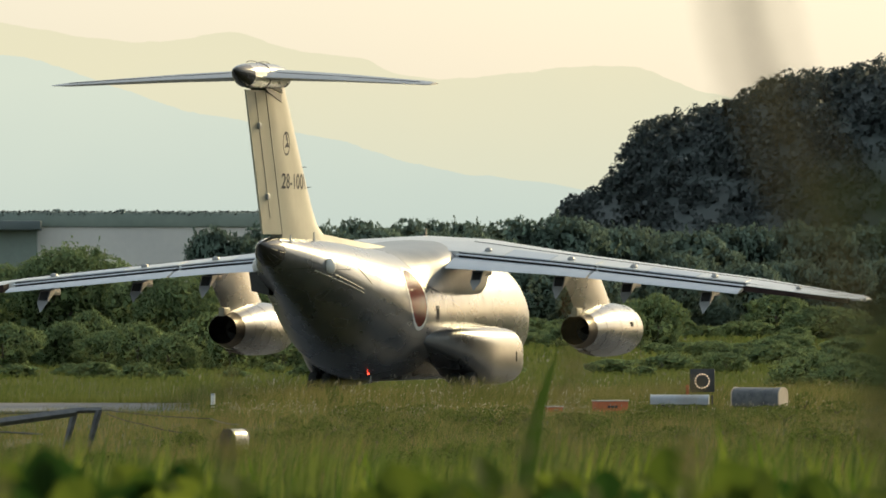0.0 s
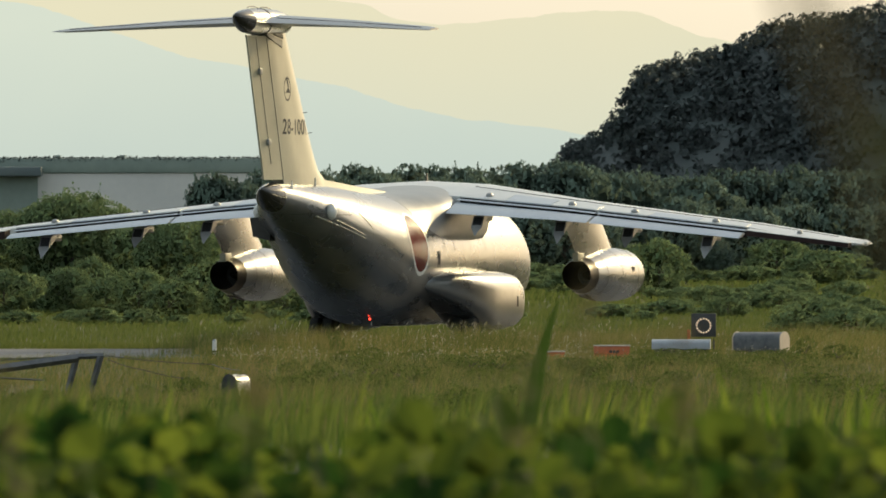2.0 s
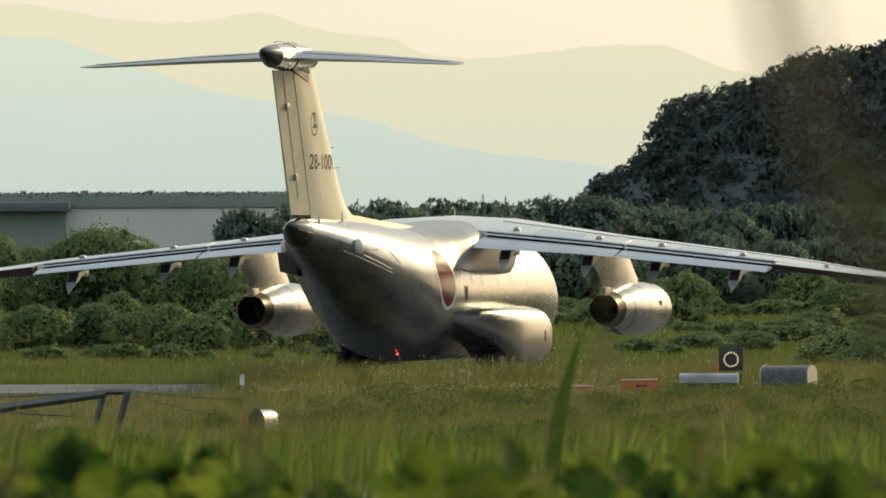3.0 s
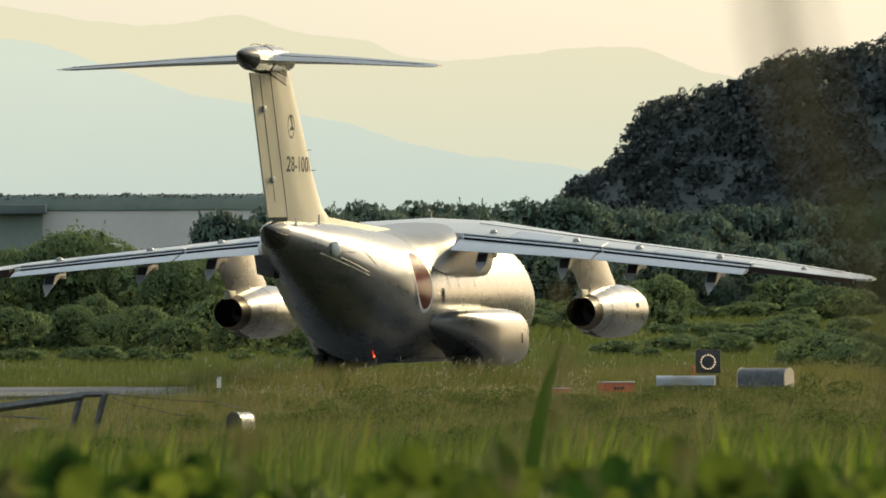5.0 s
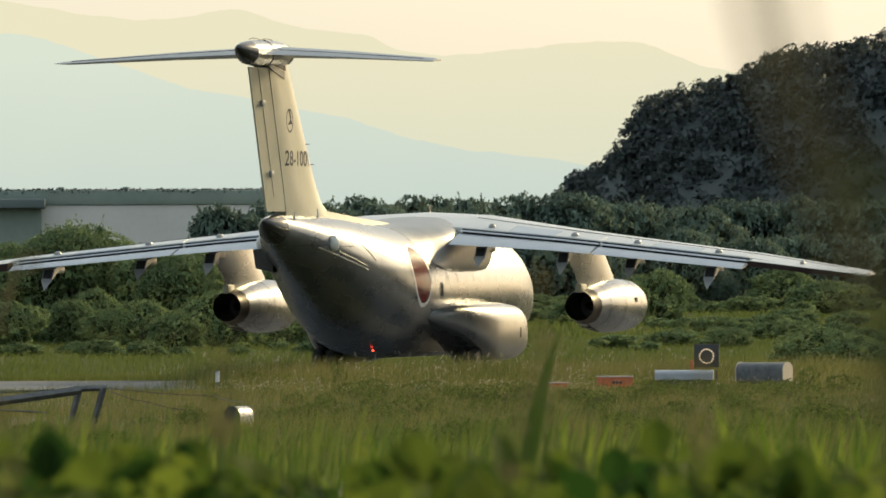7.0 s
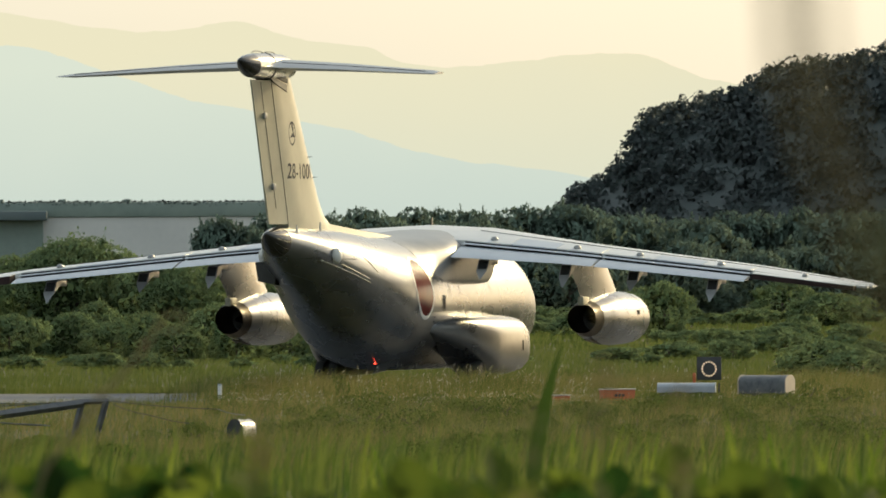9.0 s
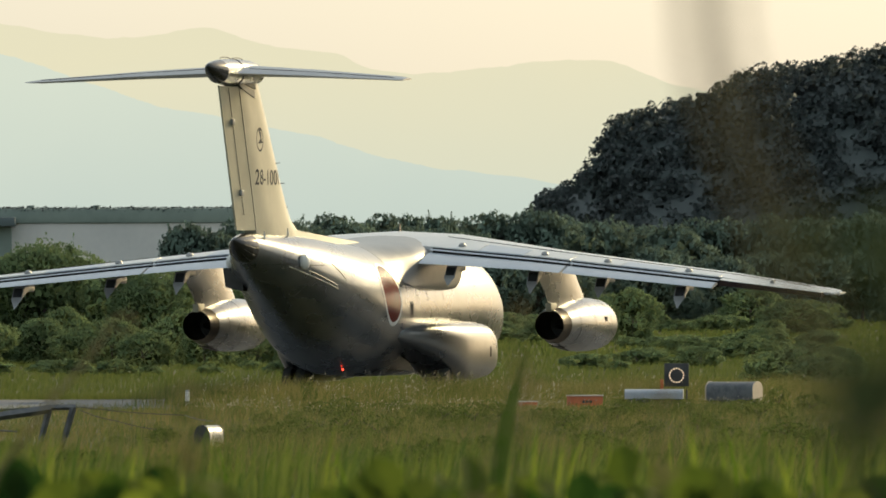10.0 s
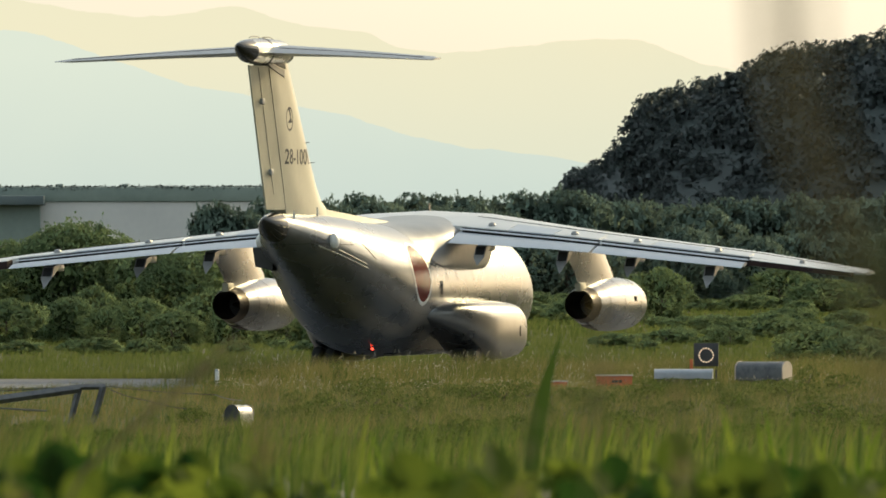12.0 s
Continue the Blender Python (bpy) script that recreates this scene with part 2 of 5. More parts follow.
def make_ground():
    ys = [-4900, -1500, -400, -60, -20, 0, 10, 20, 30] + list(range(35, 330, 5)) + list(range(330, 600, 15)) + [650, 700, 800, 900, 1000, 1200, 1500, 2000, 3000, 4950]
    xs = [-4500, -1500, -500, -200, -100, -60] + [i * 2.0 for i in range(-20, 21)] + [60, 100, 200, 500, 1500, 4500]
    verts = [(x, y, ground_z(x, y)) for y in ys for x in xs]
    n = len(xs)
    faces = [(j * n + i, j * n + i + 1, (j + 1) * n + i + 1, (j + 1) * n + i) for j in range(len(ys) - 1) for i in range(n - 1)]
    g = sheet("ground", verts, faces, EARTH, smooth=True)
    tagged(g, "rough grassy airfield ground of green and dry straw tones", "ground", kind="structure")
    bm = bmesh.new()
    box(bm, -3.98, 300, 298, 316, -0.3, 0.045)
    t = part("taxiway", bm, CONCRETE)
    bm = bmesh.new()
    box(bm, -400, -4.0, 285, 306, -0.3, 0.042)
    tagged(part("apron", bm, CONCRETE), "pale worn concrete apron beside the taxiway", "apron", kind="structure")
    tagged(t, "pale worn concrete taxiway strip crossing the airfield grass", "taxiway", kind="structure")


make_ground()


# ---- the aircraft: stations run aft from the nose, b to its right, c up from the ground ----
def at(a, b, c):
    return Vector((b, 16.0 - a, c))


# station, belly, top, half width, fullness of the lower half
HULL = [
    (0.00, 2.15, 2.45, 0.16, 2.0), (0.35, 1.62, 3.00, 0.72, 2.0), (1.00, 1.22, 3.50, 1.14, 2.0), (2.20, 0.92, 4.15, 1.52, 2.0),
    (3.60, 0.80, 4.52, 1.76, 2.0), (5.20, 0.76, 4.68, 1.92, 2.0), (8.00, 0.75, 4.70, 1.97, 2.0), (14.50, 0.75, 4.70, 1.97, 2.0),
    (16.50, 0.82, 4.72, 1.95, 2.0), (18.00, 1.15, 4.78, 1.86, 1.95), (19.50, 1.72, 4.86, 1.68, 1.8), (21.00, 2.36, 4.92, 1.46, 1.65),
    (22.50, 2.98, 4.95, 1.18, 1.65), (23.80, 3.50, 4.96, 0.88, 1.75), (24.60, 3.82, 4.97, 0.63, 1.9), (25.30, 4.10, 4.97, 0.435, 2.0),
]


def hull_point(a, ang):
    """A point of the skin: ang from the right side (0) over the top (90) to the left (180)."""
    _, lo, hi, w, full = smooth_table(HULL, a)
    mid = lo + (hi - lo) * 0.5
    ca, sa = math.cos(radians(ang)), math.sin(radians(ang))
    e = 2.0 / (2.0 if sa > 0 else full)
    x = math.copysign(abs(ca) ** e, ca) * w
    z = mid + math.copysign(abs(sa) ** e, sa) * (hi - lo) / 2
    return at(a, x, z)


def hull_patch(a0, a1, g0, g1, lift=0.006, na=8, ng=6, bm=None):
    """A raised piece of the skin between two stations and two angles."""
    bm = bm or bmesh.new()
    rows = []
    for i in range(na + 1):
        a = a0 + (a1 - a0) * i / na
        row = []
        for j in range(ng + 1):
            g = g0 + (g1 - g0) * j / ng
            p = hull_point(a, g)
            q = (hull_point(a, g + 1) - hull_point(a, g - 1)).cross(hull_point(a + 0.05, g) - hull_point(a - 0.05, g)).normalized()
            if q.dot(p - at(a, 0, smooth_table(HULL, a)[1] / 2 + smooth_table(HULL, a)[2] / 2)) < 0:
                q = -q
            row.append(bm.verts.new(p + q * lift))
        rows.append(row)
    for r0, r1 in zip(rows, rows[1:]):
        for j in range(ng):
            bm.faces.new((r0[j], r0[j + 1], r1[j + 1], r1[j]))
    return bm


AIRFOIL = [(1.0, 0.0), (0.9, 0.16), (0.75, 0.34), (0.6, 0.47), (0.45, 0.55), (0.3, 0.58), (0.18, 0.53), (0.08, 0.40), (0.025, 0.24), (0.0, 0.0),
           (0.025, -0.18), (0.08, -0.27), (0.18, -0.34), (0.3, -0.38), (0.45, -0.37), (0.6, -0.31), (0.75, -0.21), (0.9, -0.08)]


def foil(le, te, thick):
    """A ring of aerofoil points between a leading and a trailing point."""
    out = []
    for s, h in AIRFOIL:
        out.append(le.lerp(te, s) + Vector((0, 0, h * thick)))
    return out


# span, leading station, trailing station, height at the leading edge, height at the trailing edge, thickness
WING = [(0.0, 6.9, 13.1, 4.72, 4.42, 0.80), (1.9, 7.3, 13.2, 4.66, 4.33, 0.74), (5.5, 9.0, 13.65, 4.26, 4.12, 0.49), (11.3, 11.6, 14.75, 3.66, 3.57, 0.31),
        (14.72, 13.15, 15.36, 3.24, 3.17, 0.16), (14.97, 13.65, 15.38, 3.20, 3.17, 0.07)]


def wing_top(b, s, side):
    """A point on the upper surface at share s of the chord."""
    _, l, t, zl, zt, th = lerp_table(WING, b)
    up = [(x, h) for x, h in AIRFOIL[:10]][::-1]
    h = lerp_table(up, s)[1]
    return at(l, side * b, zl).lerp(at(t, side * b, zt), s) + Vector((0, 0, h * th))


def make_wing(plane, side):
    spans = [0.0, 0.9, 1.9, 3.0, 4.2, 5.5, 7.0, 8.5, 10.0, 11.3, 12.6, 13.9, 14.72, 14.97]
    # the box of the wing in front of the flaps, then the full chord outboard
    fixed = []
    for b in spans:
        _, l, t, zl, zt, th = lerp_table(WING, b)
        cut = 0.79 if b <= 11.3 else 0.84
        pts = []
        for s, h in AIRFOIL:
            s2 = min(s, cut)
            if s > cut and h >= 0:
                h = lerp_table([(x, y) for x, y in AIRFOIL[:10]][::-1], cut)[1]
            if s > cut and h < 0:
                h = -0.17
            if s == 1.0:
                h = 0.05
            pts.append(at(l, side * b, zl).lerp(at(t, side * b, zt), s2) + Vector((0, 0, h * th)))
        fixed.append(pts)
    wing = part("wing", loft(fixed), WING_PAINT, plane, "pale grey metal wing panel, drooping to the tip", 30)

    # drooped slotted flaps: cove, vane and main panel, two lengths
    def cove(b):
        _, l, t, zl, zt, _t = lerp_table(WING, b)
        return t - 0.21 * (t - l), t, zt, wing_top(b, 0.79, side).z

    def vane_ring(b):
        c, t, zt, zc = cove(b)
        return foil(at(c - 0.02, side * b, zc - 0.085), at(c + 0.36, side * b, zc - 0.105), 0.05)

    def flap_ring(b):
        c, t, zt, zc = cove(b)
        return foil(at(c + 0.27, side * b, zc - 0.19), at(t + 0.42, side * b, zt - 0.22), 0.10)

    def cove_ring(b):
        c, t, zt, zc = cove(b)
        return [at(c + p, side * b, zc + q) for p, q in ((0.004, -0.30), (0.03, -0.30), (0.03, -0.012), (0.004, -0.012))]
    for b0, b1 in ((1.95, 6.42), (6.5, 11.27)):
        stops = [b0 + (b1 - b0) * i / 4 for i in range(5)]
        part("flap", loft([flap_ring(b) for b in stops]), FLAP_PAINT, wing, "pale blue-grey lowered flap", 30)
        part("flap_vane", loft([vane_ring(b) for b in stops]), FLAP_PAINT, wing, "pale narrow flap vane", 30)
        # dark wall behind the vane paints in the shade of the slot
        part("slot_shade", loft([cove_ring(b) for b in stops]), GAP, wing, "dark plate standing for the shade in the flap slot")
        # spoiler plates ahead of the flap
        for j in range(3):
            c0 = b0 + (b1 - b0) * (j + 0.008) / 3
            c1 = b0 + (b1 - b0) * (j + 0.992) / 3
            bm = bmesh.new()
            rows = [[wing_top(b, s, side) + Vector((0, 0, 0.02)) for s in (0.58, 0.66, 0.74, 0.80)] for b in (c0, (c0 + c1) / 2, c1)]
            vs = [[bm.verts.new(p) for p in r] for r in rows]
            lo = [[bm.verts.new(p - Vector((0, 0, 0.035))) for p in r] for r in rows]
            for r0, r1 in zip(vs, vs[1:]):
                for q in range(3):
                    bm.faces.new((r0[q], r0[q + 1], r1[q + 1], r1[q]))
            for i in range(2):
                bm.faces.new((vs[i][3], vs[i + 1][3], lo[i + 1][3], lo[i][3]))
                bm.faces.new((vs[i][0], vs[i + 1][0], lo[i + 1][0], lo[i][0]))
            for i in (0, 2):
                for q in range(3):
                    bm.faces.new((vs[i][q], vs[i][q + 1], lo[i][q + 1], lo[i][q]))
            part("spoiler", bm, FLAP_PAINT if j % 2 else WING_PAINT, wing, "flat spoiler plate on the wing")
    bm = bmesh.new()
    line = [wing_top(b, 0.46, side) + Vector((0, 0, 0.003)) for b in (1.9, 4, 6.5, 9, 11.3, 14)]
    tube(bm, line, 0.012, n=4)
    part("wing_seam", bm, GAP, wing, "thin dark spanwise seam")
    # aileron, dark brown towards the camera
    stops = [11.42, 12.5, 13.6, 14.62]
    def aileron_ring(b, s0, s1, up, dn):
        _, l, t, zl, zt, th = lerp_table(WING, b)
        q = wing_top(b, s0, side)
        e = at(l + (t - l) * s1, side * b, zt)
        return [q + Vector((0, 0, up)), e + Vector((0, 0, 0.035 + up)), e + Vector((0, 0, dn)), q + Vector((0, 0, -0.16))]
    part("aileron", loft([aileron_ring(b, 0.835, 1.0, -0.012, -(0.18 if side > 0 else 0.28) * (1.3 - b / 20)) for b in stops]), BROWN_EDGE, wing, "dark brown aileron edge")
    part("aileron_skin", loft([[wing_top(b, 0.835, side) + Vector((0, 0, 0.004)), at(*[lerp_table(WING, b)[2] - 0.03, side * b, lerp_table(WING, b)[4] + 0.045]),
                                at(*[lerp_table(WING, b)[2] - 0.03, side * b, lerp_table(WING, b)[4] + 0.030]), wing_top(b, 0.835, side) - Vector((0, 0, 0.012))] for b in stops]), WING_PAINT, wing, "grey upper skin of the aileron")
    # flap-track fairings below and the small domes above
    for b, a, c in ((2.9, 13.75, 3.42), (5.46, 13.88, 3.18), (7.57, 14.03, 3.06), (10.2, 14.92, 2.75)):
        _, l, t, zl, zt, th = lerp_table(WING, b)
        top = zt - 0.235
        rings = []
        # the end is cut aslant: its top lies ahead of its keel
        for back, w, up, keel, chine, rake in ((1.25, 0.08, top + 0.04, top - 0.10, 0.5, 0.0), (0.95, 0.125, top + 0.02, top - 0.22, 0.5, 0.0), (0.55, 0.16, top, c + 0.26, 0.5, 0.06), (0.0, 0.165, top - 0.02, c, 0.55, 0.42)):
            mid = up + (keel - up) * chine
            y0, y1, y2 = a - back - rake, a - back - rake * 0.3, a - back + rake * 0.25
            rings.append([at(y0, side * b + w, up), at(y1, side * b + w, mid), at(y2, side * b, keel), at(y1, side * b - w, mid), at(y0, side * b - w, up)])
        fairing = part("track_fairing", loft(rings), FAIRING, wing, "angular grey flap-track fairing with a keeled end", 20)
        low = top - 0.02 + (c - top) * 0.42
        # a dark plate stands for the shade inside the open end
        plate = [[at(y + o, side * b + x, z) for x, y, z in ((-0.13, a - 0.40, top - 0.05), (0.13, a - 0.40, top - 0.05), (0.13, a - 0.20, low), (-0.13, a - 0.20, low))] for o in (-0.05, 0.03)]
        part("track_opening_shade", loft(plate), GAP, fairing, "dark plate painted for the shade inside the fairing end")
        bm = bmesh.new()
        box(bm, side * b - 0.08, side * b + 0.08, 16 - a + 1.0, 16 - a + 1.75, top - 0.16, top + 0.06, bevel=0.05)
        part("track_arm", bm, FAIRING, fairing, "rounded track arm under the wing")
    for b in (2.8, 5.51, 7.57, 10.21, 12.9):
        p = wing_top(b, 0.72 if b < 11 else 0.7, side)
        bm = bmesh.new()
        bmesh.ops.create_uvsphere(bm, u_segments=14, v_segments=8, radius=1)
        s = 0.115 if b < 11 else 0.08
        for v in bm.verts:
            v.co = Vector((v.co.x * s, v.co.y * s * 1.5, max(-0.3, v.co.z) * s * 0.9)) + p + Vector((0, 0, 0.02))
        part("actuator_dome", bm, FAIRING, wing, "small grey dome on the wing")
    # tip light and static wicks
    bm = bmesh.new()
    bmesh.ops.create_uvsphere(bm, u_segments=10, v_segments=6, radius=0.07)
    bmesh.ops.translate(bm, verts=bm.verts, vec=at(14.6, side * 14.97, 3.19))
    part("wing_tip_lamp", bm, WHITE_PAINT, wing)
    return wing


def turned(profile, n=36, bm=None, m=None):
    """A body of revolution about the fore-and-aft axis: station, radius, drop."""
    rings = []
    for a, r, z in profile:
        rings.append([Vector((math.cos(2 * math.pi * i / n) * r, 16 - a, z + math.sin(2 * math.pi * i / n) * r)) for i in range(n)])
    bm = loft(rings, False, bm)
    return bm


def make_engine(plane, side):
    b, c = side * 5.48, 2.26
    shift = Matrix.Translation((b, 0, c))

    def spun(profile, name, material, parent, label):
        bm = turned(profile)
        bmesh.ops.transform(bm, matrix=shift, verts=bm.verts)
        return part(name, bm, material, parent, label)
    cowl = [(6.35, 0.60, 0), (6.28, 0.66, 0), (6.32, 0.71, 0), (6.6, 0.76, 0), (7.4, 0.80, 0), (8.6, 0.81, 0), (9.6, 0.77, 0), (10.5, 0.65, 0), (11.15, 0.54, 0)]
    engine = spun(cowl, "engine_nacelle", SKIN, plane, "bare metal jet engine nacelle")
    spun([(11.13, 0.545, 0), (11.15, 0.535, 0), (11.7, 0.455, 0), (11.76, 0.44, 0), (11.7, 0.42, 0), (11.0, 0.40, 0), (10.2, 0.36, 0)], "nozzle", BURNT, engine, "heat-stained exhaust nozzle")
    bm = turned([(10.2, 0.37, 0), (10.2, 0.15, 0), (11.0, 0.06, 0), (11.15, 0.005, 0)])
    bmesh.ops.transform(bm, matrix=shift, verts=bm.verts)
    part("exhaust_cone", bm, DARK_METAL, engine)
    for a, r in ((7.35, 0.803), (9.2, 0.797), (10.45, 0.664)):
        spun([(a - 0.006, r, 0), (a - 0.006, r + 0.004, 0), (a + 0.006, r + 0.004, 0), (a + 0.006, r, 0)], "cowl_seam", SEAM, engine, "dark cowl seam")
    bm = bmesh.new()
    box(bm, b + side * 0.73, b + side * 0.81, 16 - 8.1, 16 - 7.9, c + 0.10, c + 0.24)
    part("drain_vent", bm, GAP, engine)
    bm = bmesh.new()
    rod(bm, at(9.6, b, c - 0.74), at(11.4, b, c - 0.62), 0.05, 0.03)
    part("drain_mast", bm, DARK_METAL, engine)
    spun([(6.9, 0.62, 0), (6.9, 0.02, 0)], "fan_face", DARK_METAL, engine, "dark fan face")
    # pylon up to the wing
    rings = []
    for z, a0, a1, w in ((2.75, 7.6, 11.75, 0.20), (3.15, 7.9, 12.2, 0.19), (3.6, 8.6, 12.9, 0.18), (4.15, 9.3, 13.2, 0.16)):
        rings.append([at(a0 + (a1 - a0) * s, b + h * w / 0.58, z) for s, h in AIRFOIL[:10]] + [at(a0 + (a1 - a0) * s, b - h * w / 0.58, z) for s, h in AIRFOIL[1:9]][::-1])
    part("pylon", loft(rings), SKIN, engine, "grey engine pylon")
    bm = bmesh.new()
    box(bm, b - 0.09, b + 0.09, 16 - 11.9, 16 - 11.2, 2.66, 2.92, bevel=0.03)
    part("pylon_heel", bm, FIN_PAINT, engine)


def make_fin(plane):
    # station of the leading and trailing edge at each height, half thickness
    table = [(4.80, 19.4, 26.05, 0.30), (5.05, 20.0, 26.16, 0.29), (5.35, 20.75, 26.28, 0.28), (5.8, 21.25, 26.48, 0.27), (6.6, 21.95, 26.82, 0.26), (7.8, 22.9, 27.33, 0.235), (9.15, 24.0, 27.9, 0.21), (9.45, 24.2, 28.0, 0.20)]

    def hinge(l, t):
        return t - 1.45

    def ring(z, l, t, w, lo, hi, n=9):
        pts = []
        us = [lo + (hi - lo) * i / n for i in range(n + 1)]
        half = [(u, 0.98 * w * min(1.0, math.sqrt(max(0, (u - 0)) / 0.18) if u < 0.18 else 1.0) * (1 if u < 0.55 else 1 - (u - 0.55) / 0.45 * 0.9)) for u in us]
        if lo == 0:
            half = [(0, 0), (0.012, 0.25 * w), (0.04, 0.46 * w), (0.09, 0.68 * w), (0.17, 0.88 * w)] + [h for h in half if h[0] > 0.2]
        for u, h in half:
            pts.append(at(l + (t - l) * u, h, z))
        for u, h in half[::-1]:
            pts.append(at(l + (t - l) * u, -h - 0.0001, z))
        return pts

    def half_width(z, a):
        _, l, t, w = lerp_table(table, z)
        u = (a - l) / (t - l)
        if u < 0.18:
            return 0.98 * w * math.sqrt(max(u, 0) / 0.18)
        return 0.98 * w * (1 if u < 0.55 else 1 - (u - 0.55) / 0.45 * 0.9)
    fin = part("fin", loft([ring(z, l, t, w, 0.0, (hinge(l, t) - 0.03 - l) / (t - l)) for z, l, t, w in table]), FIN_PAINT, plane, "sunlit cream-grey upright tail fin", 40)
    rud = [r for r in table if 5.0 <= r[0] <= 9.15]
    rudder = part("rudder", loft([ring(z, l, t, w, (hinge(l, t) - l) / (t - l), 1.0, 5) for z, l, t, w in rud]), FIN_PAINT, plane, "cream-grey rudder", 40)
    # tab line, seams, hinge fairings
    bm = bmesh.new()
    for back, z0, z1 in ((0.66, 5.5, 9.1),):
        for side in (1, -1):
            pts = []
            for i in range(7):
                z = z0 + (z1 - z0) * i / 6
                _, l, t, w = lerp_table(table, z)
                pts.append(at(t - back, side * (half_width(z, t - back) + 0.006), z))
            tube(bm, pts, 0.006, n=4)
    part("tab_seam", bm, SEAM, rudder)
    bm = bmesh.new()
    for side in (1, -1):
        pts = []
        for i in range(9):
            z = 5.02 + (9.13 - 5.02) * i / 8
            _, l, t, w = lerp_table(table, z)
            pts.append(at(t - 1.465, side * (half_width(z, t - 1.465) + 0.002), z))
        tube(bm, pts, 0.008, n=4)
    part("hinge_seam", bm, SEAM, fin)
    for z in (8.13, 6.12):
        _, l, t, w = lerp_table(table, z)
        for side in (1,):
            bm = bmesh.new()
            box(bm, side * (half_width(z, t - 0.66) - 0.02), side * (half_width(z, t - 0.66) + 0.07), 16 - t + 0.50, 16 - t + 0.76, z - 0.09, z + 0.09, bevel=0.03)
            part("hinge_fairing", bm, FAIRING, rudder, "small pale hinge fairing")
    for z, back in ((7.0, 0.35), (6.42, 0.30)):
        _, l, t, w = lerp_table(table, z)
        bm = bmesh.new()
        rod(bm, at(l + back, half_width(z, l + back) - 0.02, z), at(l + back - 0.1, half_width(z, l + back) + 0.10, z + 0.01), 0.014, 0.008, 6)
        part("static_rod", bm, DARK_METAL, fin, "thin dark rod standing off the fin")
    # serial on the side of the fin
    for side in (1, -1):
        txt = bpy.data.curves.new("serial_number", "FONT")
        txt.body = "28-1001"
        txt.size = 0.62
        txt.extrude = 0.004
        txt.offset = 0.006
        txt.space_character = 1.06
        ob = new("serial_number", txt)
        dg = bpy.context.evaluated_depsgraph_get()
        me = bpy.data.meshes.new_from_object(ob.evaluated_get(dg))
        bpy.data.objects.remove(ob)
        wide = max(v.co.x for v in me.vertices)
        for v in me.vertices:
            x, y, z = v.co
            # reads forward on the right side, aft on the left
            a = 24.97 - x / wide * 2.38 if side > 0 else 22.59 + x / wide * 2.38
            zz = 6.37 + y
            v.co = at(a, side * (half_width(zz, a) + 0.004 + z * 0.3), zz)
        bm = bmesh.new()
        bm.from_mesh(me)
        left = set(bm.faces)
        while left:
            piece, stack = set(), [left.pop()]
            while stack:
                f = stack.pop()
                piece.add(f)
                for e in f.edges:
                    for g in e.link_faces:
                        if g in left:
                            left.discard(g)
                            stack.append(g)
            index = {v: k for k, v in enumerate({v for f in piece for v in f.verts})}
            verts = [None] * len(index)
            for v, k in index.items():
                verts[k] = v.co.copy()
            ch = sheet("serial_character", verts, [[index[v] for v in f.verts] for f in piece], MARK_GREY, fin)
            tagged(ch, "dark grey stencilled character of the serial 28-1001")
        bm.free()
        # round emblem with an arrow, as plain shapes
        bm = bmesh.new()
        ca, cz = 24.52, 7.66
        rings = []
        for r in (0.30, 0.355):
            rings.append([bm.verts.new((math.cos(2 * math.pi * i / 32) * r * 0.98, math.sin(2 * math.pi * i / 32) * r * 0.98, 0)) for i in range(32)])
        for i in range(32):
            bm.faces.new((rings[0][i], rings[0][(i + 1) % 32], rings[1][(i + 1) % 32], rings[1][i]))
        bm.faces.new([bm.verts.new(p) for p in ((-0.12, 0.30, 0), (0.10, -0.02, 0), (0.16, 0.10, 0), (0.02, 0.33, 0))])
        bm.faces.new([bm.verts.new(p) for p in ((-0.20, -0.12, 0), (0.30, -0.10, 0), (0.12, 0.06, 0))])
        for v in bm.verts:
            a = ca - v.co.x
            zz = cz + v.co.y
            v.co = at(a, side * (half_width(zz, a) + 0.005), zz)
        me = bpy.data.meshes.new("tail_emblem")
        bm.to_mesh(me)
        bm.free()
        me.materials.append(MARK_GREY)
        e = new("tail_emblem", me)
        e.parent = fin
        tagged(e, "grey ring emblem with an arrow")
    # bullet and tailplane
    prof = [(23.75, 0.02, 0), (23.85, 0.16, 0), (24.2, 0.29, 0), (25.0, 0.37, 0), (26.2, 0.39, 0), (27.3, 0.37, 0), (27.95, 0.335, 0)]
    bm = turned(prof)
    bmesh.ops.transform(bm, matrix=Matrix.Translation((0, 0, 9.55)), verts=bm.verts)
    bullet = part("tail_bullet", bm, SKIN, plane, "rounded bullet fairing on top of the fin")
    bm = turned([(27.95, 0.335, 0), (28.4, 0.25, 0.04), (28.8, 0.13, 0.09), (29.0, 0.03, 0.13), (29.02, 0.002, 0.13)])
    bmesh.ops.transform(bm, matrix=Matrix.Translation((0, 0, 9.55)), verts=bm.verts)
    part("tail_bullet_cone", bm, RADOME, bullet, "black glossy end cone")
    for a in (26.0, 27.2):
        bm = bmesh.new()
        pts = [Vector((0, 16 - a + (i - 4) * 0.14, 9.93 + 0.045 * math.sin(math.pi * i / 8) ** 0.5)) for i in range(9)]
        tube(bm, pts, 0.014, n=6)
        part("grab_rail", bm, DARK_METAL, bullet, "thin curved rail")
    bm = turned([(26.55, 0.385, 0), (26.55, 0.396, 0), (26.59, 0.396, 0), (26.59, 0.385, 0)])
